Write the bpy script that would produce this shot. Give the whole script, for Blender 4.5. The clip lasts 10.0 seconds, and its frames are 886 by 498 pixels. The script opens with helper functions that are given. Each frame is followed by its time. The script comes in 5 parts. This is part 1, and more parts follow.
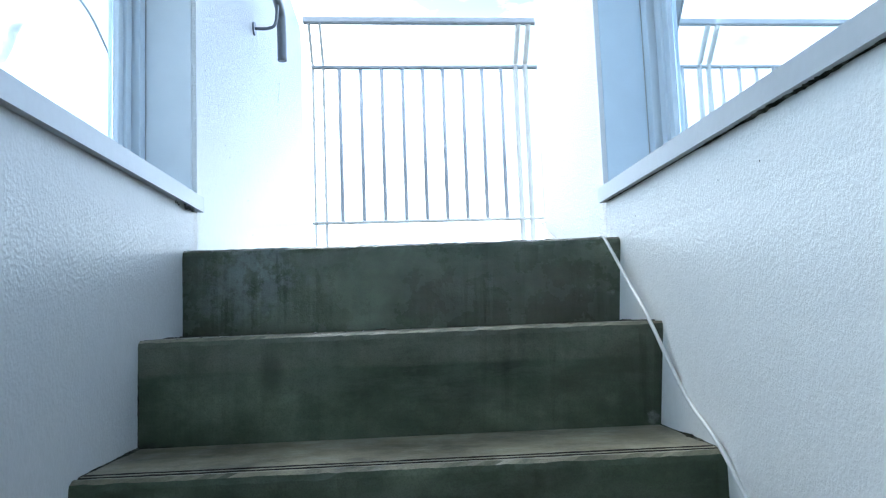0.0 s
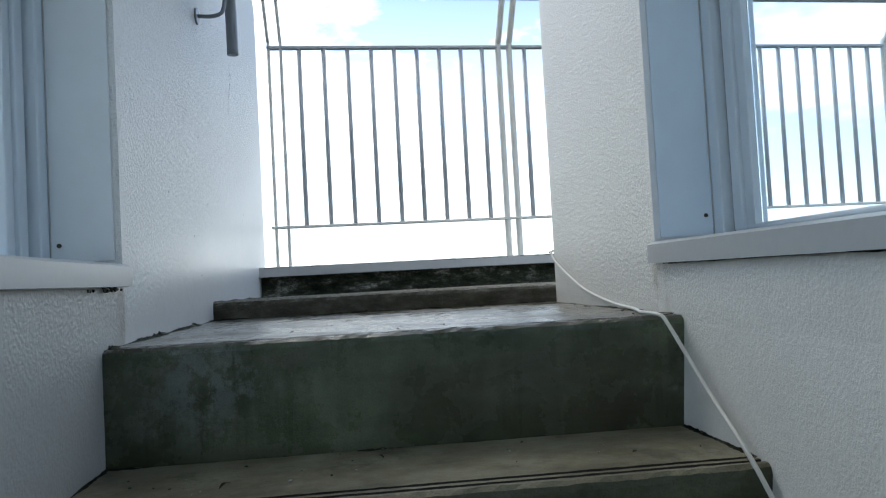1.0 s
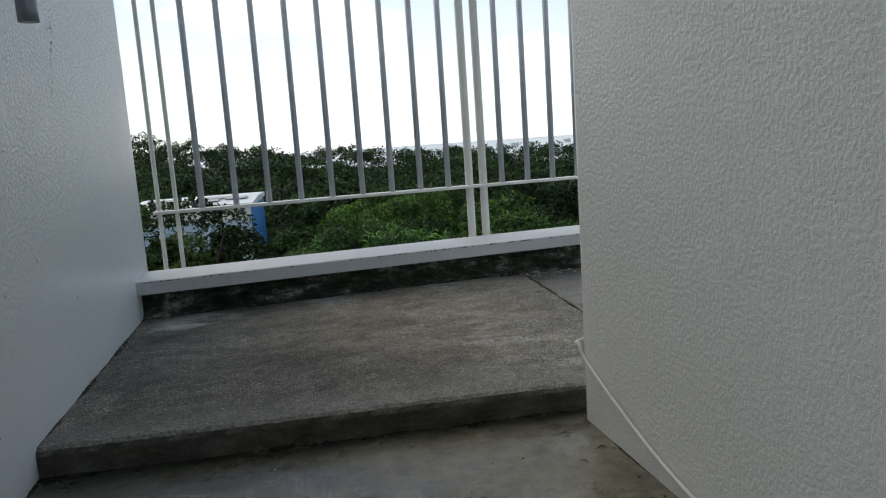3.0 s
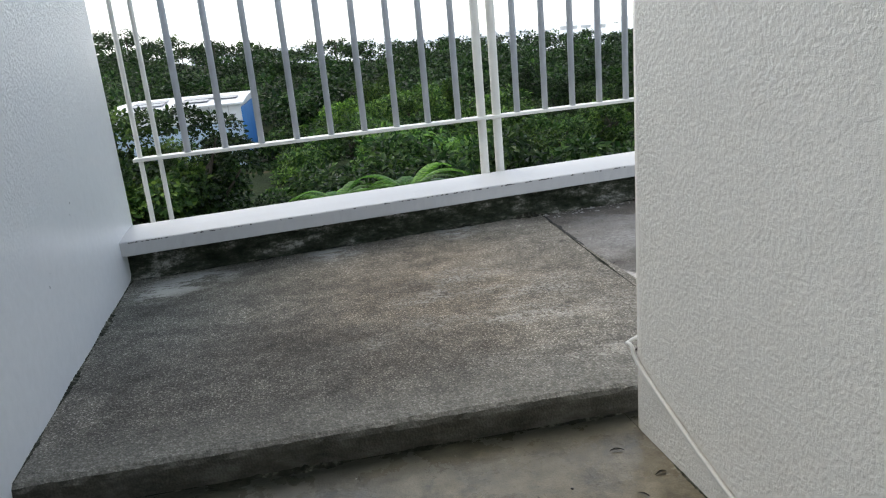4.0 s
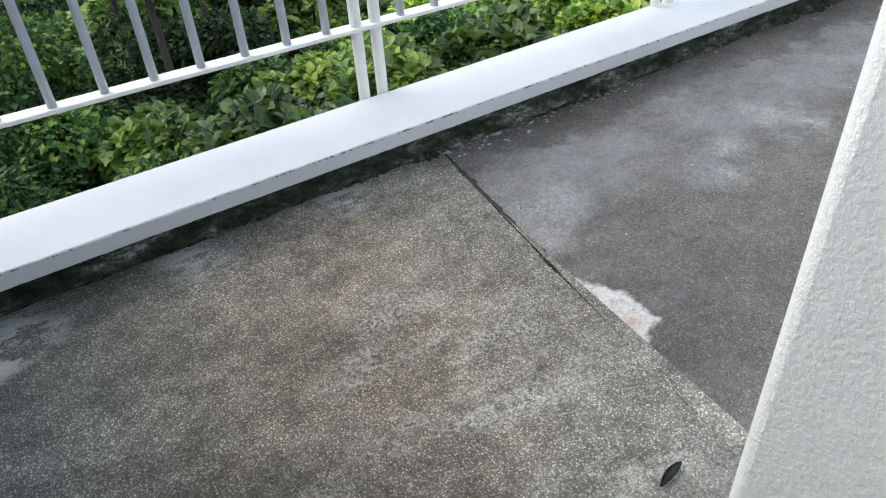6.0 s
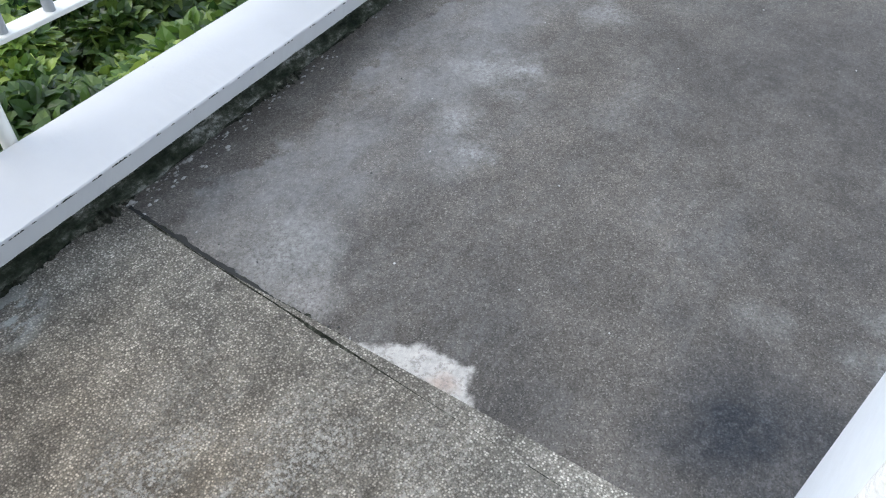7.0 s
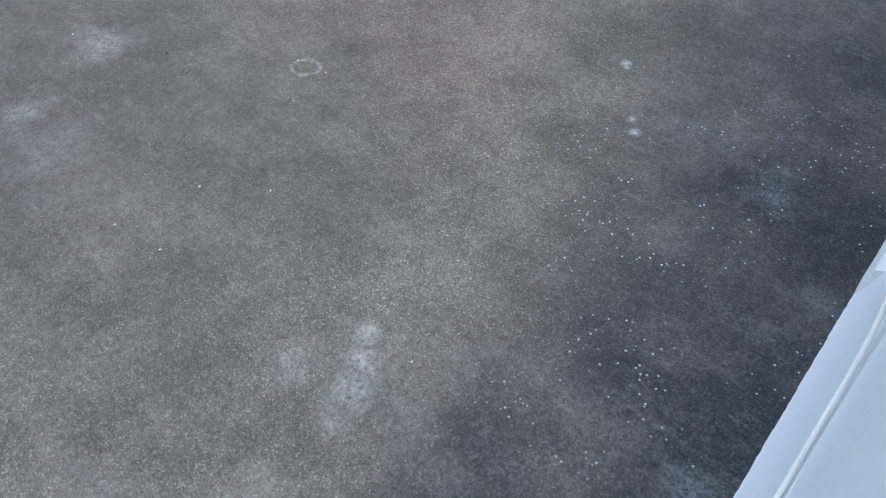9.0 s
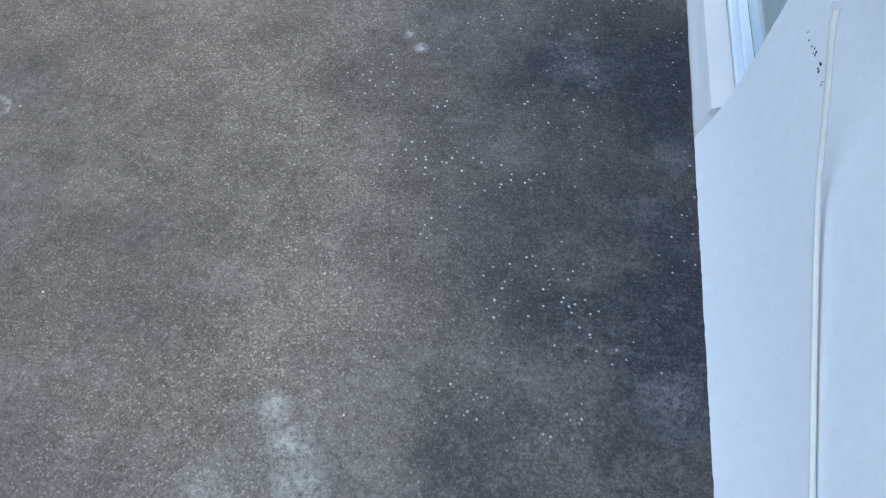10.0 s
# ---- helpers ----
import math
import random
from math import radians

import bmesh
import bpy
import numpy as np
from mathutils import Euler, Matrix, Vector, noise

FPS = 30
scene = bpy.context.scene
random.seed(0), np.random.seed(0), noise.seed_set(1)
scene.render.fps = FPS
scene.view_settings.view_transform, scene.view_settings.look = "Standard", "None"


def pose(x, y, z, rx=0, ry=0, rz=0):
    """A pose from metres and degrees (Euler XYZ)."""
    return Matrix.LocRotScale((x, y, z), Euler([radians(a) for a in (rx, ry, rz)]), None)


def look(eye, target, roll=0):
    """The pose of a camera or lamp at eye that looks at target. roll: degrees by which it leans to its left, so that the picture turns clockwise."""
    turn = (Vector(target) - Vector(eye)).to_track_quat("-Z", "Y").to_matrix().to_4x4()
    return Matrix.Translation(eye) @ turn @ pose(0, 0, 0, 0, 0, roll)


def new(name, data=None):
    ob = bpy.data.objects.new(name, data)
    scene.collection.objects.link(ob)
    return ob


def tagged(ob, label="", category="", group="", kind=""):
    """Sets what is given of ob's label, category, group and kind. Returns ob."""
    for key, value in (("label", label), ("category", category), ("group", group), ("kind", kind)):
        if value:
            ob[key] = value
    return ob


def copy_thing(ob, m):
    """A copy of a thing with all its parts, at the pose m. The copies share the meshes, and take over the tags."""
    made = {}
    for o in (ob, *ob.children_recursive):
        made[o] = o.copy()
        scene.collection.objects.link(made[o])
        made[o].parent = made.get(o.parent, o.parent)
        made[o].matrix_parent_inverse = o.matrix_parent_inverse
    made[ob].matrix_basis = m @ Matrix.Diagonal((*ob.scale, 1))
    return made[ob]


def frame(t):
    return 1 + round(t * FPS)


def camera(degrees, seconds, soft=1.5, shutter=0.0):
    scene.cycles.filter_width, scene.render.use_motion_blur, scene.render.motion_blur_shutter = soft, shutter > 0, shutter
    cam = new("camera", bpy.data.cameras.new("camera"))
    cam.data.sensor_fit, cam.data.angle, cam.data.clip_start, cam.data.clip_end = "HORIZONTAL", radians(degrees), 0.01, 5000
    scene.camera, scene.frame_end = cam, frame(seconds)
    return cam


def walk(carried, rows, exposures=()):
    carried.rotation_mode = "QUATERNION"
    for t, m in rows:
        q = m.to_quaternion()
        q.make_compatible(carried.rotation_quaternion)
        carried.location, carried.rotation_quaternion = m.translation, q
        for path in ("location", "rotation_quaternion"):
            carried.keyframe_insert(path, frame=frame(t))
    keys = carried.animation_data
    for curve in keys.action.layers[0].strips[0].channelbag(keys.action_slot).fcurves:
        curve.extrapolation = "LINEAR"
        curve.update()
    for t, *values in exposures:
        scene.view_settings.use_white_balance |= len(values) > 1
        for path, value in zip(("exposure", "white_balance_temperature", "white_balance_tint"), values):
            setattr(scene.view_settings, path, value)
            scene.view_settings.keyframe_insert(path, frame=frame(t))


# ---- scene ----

# ---- path ----
cam = camera(61.9, 10.0, soft=1.2)
PATH = [
    (0, (-0.019, -1.705, -0.181), (0.106, 0.282, 0.012), -2.2),
    (0.5, (-0.021, -1.503, -0.095), (0.161, 0.481, 0.074), -2.6),
    (1, (-0.078, -1.292, 0.092), (0.156, 0.693, 0.168), -3.1),
    (1.5, (-0.088, -1.066, 0.229), (0.219, 0.91, 0.207), -3.7),
    (2, (-0.036, -0.841, 0.359), (0.345, 1.12, 0.253), -2.9),
    (2.2, (-0.042, -0.756, 0.387), (0.351, 1.199, 0.238), -3.2),
    (3.3, (-0.018, -0.34, 0.653), (0.393, 1.582, 0.284), -4.2),
    (3.5, (0.0, -0.292, 0.703), (0.404, 1.618, 0.268), -4.5),
    (4, (-0.021, -0.179, 0.679), (0.37, 1.699, 0.112), -5.2),
    (4.5, (-0.061, 0.009, 0.807), (0.315, 1.828, 0.065), -5.7),
    (5, (0.007, 0.202, 0.844), (0.396, 1.943, -0.06), -5.9),
    (5.2, (0.07, 0.273, 0.897), (0.463, 1.973, -0.08), -6.4),
    (6.3, (-0.018, 0.686, 1.109), (0.862, 1.932, -0.185), -1.6),
    (6.5, (0.031, 0.783, 1.105), (1.019, 1.903, -0.226), -0.4),
    (7, (0.192, 0.975, 1.071), (1.404, 1.734, -0.328), 1.2),
    (7.5, (0.333, 1.127, 1.075), (1.69, 1.462, -0.356), 1.5),
    (8, (0.44, 1.226, 1.144), (1.82, 1.061, -0.294), 1.3),
    (8.5, (0.643, 1.173, 1.078), (1.832, 0.534, -0.397), -0.5),
    (9, (0.799, 1.069, 1.077), (1.607, 0.095, -0.472), 0.1),
    (9.5, (0.904, 1.074, 1.099), (1.305, -0.03, -0.52), 2.2),
    (10, (1.109, 0.948, 1.007), (1.153, -0.108, -0.69), 6.5),
]
walk(cam, [(t, look(e, g, r)) for t, e, g, r in PATH],
     exposures=[(0.0, 1.50, 5640, 3), (0.5, 0.84, 6200, 4), (1.0, 0.32, 6360, 5), (1.5, -0.53, 6420, 5), (2.0, -0.65, 6560, 5), (3.4, -0.12, 6720, 6),
                (4.2, 0.72, 6780, 8), (5.0, 1.10, 6700, 7), (6.5, 0.71, 6320, 7), (7.5, 0.80, 6180, 8), (8.5, 0.88, 6140, 7), (9.5, 0.94, 5860, 4), (10.0, 0.88, 5860, 4)])

# ---- sky and sun ----
SUN_AZ, SUN_EL = radians(-28), radians(48)          # azimuth from +y towards +x
world = bpy.data.worlds.new("world")
scene.world = world
world.use_nodes = True
wn, wl = world.node_tree.nodes, world.node_tree.links
wn.clear()
w_out = wn.new("ShaderNodeOutputWorld")
w_bg = wn.new("ShaderNodeBackground")
w_sky = wn.new("ShaderNodeTexSky")
w_sky.sky_type, w_sky.sun_disc = "NISHITA", False
w_sky.sun_elevation, w_sky.sun_rotation = SUN_EL, SUN_AZ
w_sky.air_density, w_sky.dust_density, w_sky.ozone_density = 1.0, 0.6, 2.0
w_co = wn.new("ShaderNodeTexCoord")
w_map = wn.new("ShaderNodeMapping")
w_map.inputs["Scale"].default_value = (1.0, 1.0, 2.4)
w_noise = wn.new("ShaderNodeTexNoise")
w_noise.inputs["Scale"].default_value, w_noise.inputs["Detail"].default_value = 3.2, 7.0
w_noise.inputs["Roughness"].default_value = 0.58
w_ramp = wn.new("ShaderNodeValToRGB")
w_ramp.color_ramp.elements[0].position, w_ramp.color_ramp.elements[1].position = 0.42, 0.56
w_mix = wn.new("ShaderNodeMixRGB")
w_sep = wn.new("ShaderNodeSeparateXYZ")
w_low = wn.new("ShaderNodeValToRGB")                # haze towards the horizon
w_low.color_ramp.elements[0].position, w_low.color_ramp.elements[1].position = 0.02, 0.40
w_low.color_ramp.elements[0].color, w_low.color_ramp.elements[1].color = (0.9, 0.9, 0.9, 1), (0, 0, 0, 1)
w_max = wn.new("ShaderNodeMixRGB")
w_max.blend_type = "LIGHTEN"
w_max.inputs["Fac"].default_value = 1.0
w_bg.inputs["Strength"].default_value = 0.11
wl.new(w_co.outputs["Generated"], w_map.inputs["Vector"])
wl.new(w_map.outputs["Vector"], w_noise.inputs["Vector"])
wl.new(w_noise.outputs["Fac"], w_ramp.inputs["Fac"])
wl.new(w_co.outputs["Generated"], w_sep.inputs[0])
wl.new(w_sep.outputs["Z"], w_low.inputs["Fac"])
wl.new(w_ramp.outputs["Color"], w_max.inputs["Color1"])
wl.new(w_low.outputs["Color"], w_max.inputs["Color2"])
w_clear = wn.new("ShaderNodeValToRGB")              # the sky clears towards +x
w_clear.color_ramp.elements[0].position, w_clear.color_ramp.elements[1].position = 0.30, 0.85
w_clear.color_ramp.elements[0].color, w_clear.color_ramp.elements[1].color = (1, 1, 1, 1), (0.38, 0.38, 0.38, 1)
w_part = wn.new("ShaderNodeMixRGB")
w_part.blend_type = "MULTIPLY"
w_part.inputs["Fac"].default_value = 1.0
wl.new(w_sep.outputs["X"], w_clear.inputs["Fac"])
wl.new(w_max.outputs["Color"], w_part.inputs["Color1"])
wl.new(w_clear.outputs["Color"], w_part.inputs["Color2"])
wl.new(w_part.outputs["Color"], w_mix.inputs["Fac"])
w_gain = wn.new("ShaderNodeMixRGB")                 # makes the clear sky brighter and bluer
w_gain.blend_type = "MULTIPLY"
w_gain.inputs["Fac"].default_value = 1.0
w_gain.inputs["Color2"].default_value = (1.20, 1.38, 1.55, 1)
wl.new(w_sky.outputs["Color"], w_gain.inputs["Color1"])
wl.new(w_gain.outputs["Color"], w_mix.inputs["Color1"])
w_dot = wn.new("ShaderNodeVectorMath")              # clouds and haze are brighter towards the sun
w_dot.operation = "DOT_PRODUCT"
w_dot.inputs[1].default_value = (math.sin(SUN_AZ), math.cos(SUN_AZ), 0.35)
w_side = wn.new("ShaderNodeMapRange")
w_side.inputs["From Min"].default_value, w_side.inputs["From Max"].default_value = -1.0, 0.6
w_side.inputs["To Min"].default_value, w_side.inputs["To Max"].default_value = 0.80, 1.0
w_lit = wn.new("ShaderNodeMixRGB")
w_lit.blend_type = "MULTIPLY"
w_lit.inputs["Fac"].default_value = 1.0
w_lit.inputs["Color1"].default_value = (15.0, 15.3, 15.8, 1)
wl.new(w_co.outputs["Generated"], w_dot.inputs[0])
wl.new(w_dot.outputs["Value"], w_side.inputs["Value"])
wl.new(w_side.outputs["Result"], w_lit.inputs["Color2"])
wl.new(w_lit.outputs["Color"], w_mix.inputs["Color2"])
wl.new(w_mix.outputs["Color"], w_bg.inputs["Color"])
wl.new(w_bg.outputs["Background"], w_out.inputs["Surface"])

sun = new("sun", bpy.data.lights.new("sun", "SUN"))
sun.data.energy, sun.data.angle, sun.data.color = 1.1, radians(35), (1.0, 0.91, 0.80)
sun.matrix_world = look((0, 0, 0), (-math.sin(SUN_AZ) * math.cos(SUN_EL), -math.cos(SUN_AZ) * math.cos(SUN_EL), -math.sin(SUN_EL)))


# ---- materials ----
class Mat:
    """A procedural material built up step by step."""

    def __init__(self, name, rough=0.6, metal=0.0, spec=0.5):
        self.m = bpy.data.materials.new(name)
        self.m.use_nodes = True
        self.n, self.l = self.m.node_tree.nodes, self.m.node_tree.links
        self.b = self.n["Principled BSDF"]
        self.b.inputs["Roughness"].default_value = rough
        self.b.inputs["Metallic"].default_value = metal
        self.b.inputs["Specular IOR Level"].default_value = spec
        self.co = self.n.new("ShaderNodeTexCoord").outputs["Object"]

    def place(self, scale=(1, 1, 1), loc=(0, 0, 0), world=True):
        mp = self.n.new("ShaderNodeMapping")
        mp.inputs["Scale"].default_value, mp.inputs["Location"].default_value = scale, loc
        self.l.new(self.n.new("ShaderNodeNewGeometry").outputs["Position"] if world else self.co, mp.inputs["Vector"])
        return mp.outputs["Vector"]

    def noise(self, scale, detail=4, rough=0.55, vec=None, dist=0.0):
        t = self.n.new("ShaderNodeTexNoise")
        t.inputs["Scale"].default_value, t.inputs["Detail"].default_value = scale, detail
        t.inputs["Roughness"].default_value, t.inputs["Distortion"].default_value = rough, dist
        self.l.new(vec or self.place(), t.inputs["Vector"])
        return t.outputs["Fac"]

    def voronoi(self, scale, out="Distance", feature="F1", vec=None):
        t = self.n.new("ShaderNodeTexVoronoi")
        t.feature = feature
        t.inputs["Scale"].default_value = scale
        self.l.new(vec or self.place(), t.inputs["Vector"])
        return t.outputs[out]

    def ramp(self, fac, *stops):
        r = self.n.new("ShaderNodeValToRGB")
        e = r.color_ramp.elements
        while len(e) < len(stops):
            e.new(0.5)
        for k, (p, c) in enumerate(stops):
            e[k].position = p
            e[k].color = (*(c if isinstance(c, tuple) else (c, c, c)), 1)
        self.l.new(fac, r.inputs["Fac"])
        return r.outputs["Color"]

    def mix(self, fac, a, b, kind="MIX"):
        x = self.n.new("ShaderNodeMixRGB")
        x.blend_type = kind
        for slot, v in (("Fac", fac), ("Color1", a), ("Color2", b)):
            if isinstance(v, (int, float)):
                x.inputs[slot].default_value = v if slot == "Fac" else (v, v, v, 1)
            elif isinstance(v, tuple):
                x.inputs[slot].default_value = (*v, 1)
            else:
                self.l.new(v, x.inputs[slot])
        return x.outputs["Color"]

    def math(self, op, a, b=0.0):
        x = self.n.new("ShaderNodeMath")
        x.operation = op
        for slot, v in zip(x.inputs, (a, b)):
            if isinstance(v, (int, float)):
                slot.default_value = v
            else:
                self.l.new(v, slot)
        return x.outputs["Value"]

    def near(self, x, y, r0, r1, wobble=0.0, scale=20.0):
        """1 inside a patch of the ground round (x, y), 0 outside, with an uneven edge."""
        d = self.n.new("ShaderNodeVectorMath")
        d.operation = "LENGTH"
        self.l.new(self.place(scale=(1, 1, 0), loc=(-x, -y, 0)), d.inputs[0])
        f = d.outputs["Value"]
        if wobble:
            f = self.math("ADD", f, self.math("MULTIPLY", self.math("SUBTRACT", self.noise(scale, 5), 0.5), wobble))
        return self.ramp(f, (min(r0, r1), 1.0), (max(r0, r1), 0.0))

    def spot(self, at, r0, r1, wobble=0.0, scale=20.0, stretch=(1, 1, 1)):
        """The same in three dimensions, for marks on upright faces."""
        d = self.n.new("ShaderNodeVectorMath")
        d.operation = "LENGTH"
        self.l.new(self.place(scale=stretch, loc=tuple(-p * q for p, q in zip(at, stretch))), d.inputs[0])
        f = d.outputs["Value"]
        if wobble:
            f = self.math("ADD", f, self.math("MULTIPLY", self.math("SUBTRACT", self.noise(scale, 5), 0.5), wobble))
        return self.ramp(f, (r0, 1.0), (r1, 0.0))

    def axis(self, k):
        x = self.n.new("ShaderNodeSeparateXYZ")
        self.l.new(self.place(), x.inputs[0])
        return x.outputs[k]

    def patch(self, corners, wobble, scale, soft):
        """1 inside a ragged straight-sided patch of the ground; corners run anticlockwise."""
        f = None
        for (x0, y0), (x1, y1) in zip(corners, corners[1:] + corners[:1]):
            ln = math.hypot(x1 - x0, y1 - y0)
            nx, ny = (y1 - y0) / ln, (x0 - x1) / ln
            d = self.math("ADD", self.math("MULTIPLY", self.axis(0), nx), self.math("SUBTRACT", self.math("MULTIPLY", self.axis(1), ny), nx * x0 + ny * y0))
            f = d if f is None else self.math("MAXIMUM", f, d)
        f = self.math("ADD", f, self.math("MULTIPLY", self.math("SUBTRACT", self.noise(scale, 6, 0.65), 0.5), wobble))
        return self.ramp(self.math("ADD", f, 0.5), (0.5 - soft, 1.0), (0.5 + soft, 0.0))

    def color(self, c):
        if isinstance(c, tuple):
            self.b.inputs["Base Color"].default_value = (*c, 1)
        else:
            self.l.new(c, self.b.inputs["Base Color"])
        return self

    def rough(self, c):
        self.l.new(c, self.b.inputs["Roughness"])
        return self

    def bump(self, height, strength=0.5, dist=0.01):
        b = self.n.new("ShaderNodeBump")
        b.inputs["Strength"].default_value, b.inputs["Distance"].default_value = strength, dist
        self.l.new(height, b.inputs["Height"])
        last = self.b.inputs["Normal"].links
        if last:
            self.l.new(last[0].from_socket, b.inputs["Normal"])
        self.l.new(b.outputs["Normal"], self.b.inputs["Normal"])
        return self


TILT = math.tan(radians(4.3))          # the terrace edge runs slightly askew


def stucco_material(name, relief, streaks, k=1.0, gloss=0.30, graded=False, warm=0.0, tall=0.92):
    s = Mat(name, gloss, spec=0.5)
    grit = s.noise(150, 3.6, 0.62, s.place((1, 1, tall)))
    lumps = s.ramp(grit, (0.42, 0.0), (0.60, 1.0))
    if graded:                                # the lower wall is painted smoother
        lumps = s.mix(1.0, lumps, s.ramp(s.math("ADD", s.math("SUBTRACT", s.axis(2), s.math("MULTIPLY", s.axis(1), 0.28)), 0.2), (0.15, 0.03), (0.56, 1.0)), "MULTIPLY")
        s.rough(s.ramp(s.noise(3, 4, 0.55, s.place((3, 3, 2.4))), (0.34, gloss * 0.95), (0.66, gloss * 1.08)))
    waves = s.noise(18, 3)
    fine = s.noise(420, 2)
    tint = s.ramp(s.noise(48, 6, 0.65), (0.3, (0.775 * k, 0.765 * k, 0.745 * k)), (0.7, (0.830 * k, 0.820 * k, 0.800 * k)))
    c = s.mix(1.0, tint, (1.0 + warm, 1.0, 1.0 - 1.6 * warm), "MULTIPLY")
    specks = s.ramp(s.noise(85, 4, 0.7), (0.68, 0.0), (0.74, streaks * 3))
    c = s.mix(specks, c, (0.52, 0.50, 0.45))
    for at, r, f in (((-0.50, 0.116, 0.07), 0.05, 0.75), ((-0.50, 0.09, -0.04), 0.05, 0.5), ((0.50, 0.10, 0.075), 0.035, 0.8), ((0.495, 0.06, 0.03), 0.04, 0.4)):
        rust = s.mix(1.0, s.spot(at, 0.0, r, 0.05, 26, (1, 1.3, 0.55)), s.ramp(s.noise(60, 6, 0.7), (0.36, 0.1), (0.6, 1.0)), "MULTIPLY")
        c = s.mix(s.math("MULTIPLY", rust, f), c, (0.26, 0.20, 0.13))
    s.color(c)
    s.bump(waves, 0.25, 0.004).bump(lumps, relief, 0.0026).bump(fine, 0.14, 0.001)
    return s.m


# one white paint, tinted per wall with the sun's warmth or sky's blue
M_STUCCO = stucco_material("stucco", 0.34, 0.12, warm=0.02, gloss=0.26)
M_STUCCO_SIDE = stucco_material("stucco_side", 0.66, 0.06, 0.90, gloss=0.31, graded=True, warm=-0.022, tall=0.75)
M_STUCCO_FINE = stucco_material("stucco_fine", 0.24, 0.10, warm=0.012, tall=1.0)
# the same stucco, darkened: the west wall's shade is put into its colour
M_STUCCO_SHADED = stucco_material("stucco_shaded", 0.24, 0.2, 0.64, tall=1.0)
M_PLASTER = stucco_material("smooth_plaster", 0.08, 0.03, 0.97, warm=-0.035)


def plain(name, rgb, rough=0.5, metal=0.0, vary=0.12, scale=6.0, grain=120.0, bump=0.08):
    s = Mat(name, rough, metal)
    dark = tuple(c * (1 - vary) for c in rgb)
    lite = tuple(min(1, c * (1 + vary)) for c in rgb)
    s.color(s.ramp(s.noise(scale, 5), (0.3, dark), (0.7, lite)))
    s.bump(s.noise(grain, 3), bump, 0.002)
    return s.m


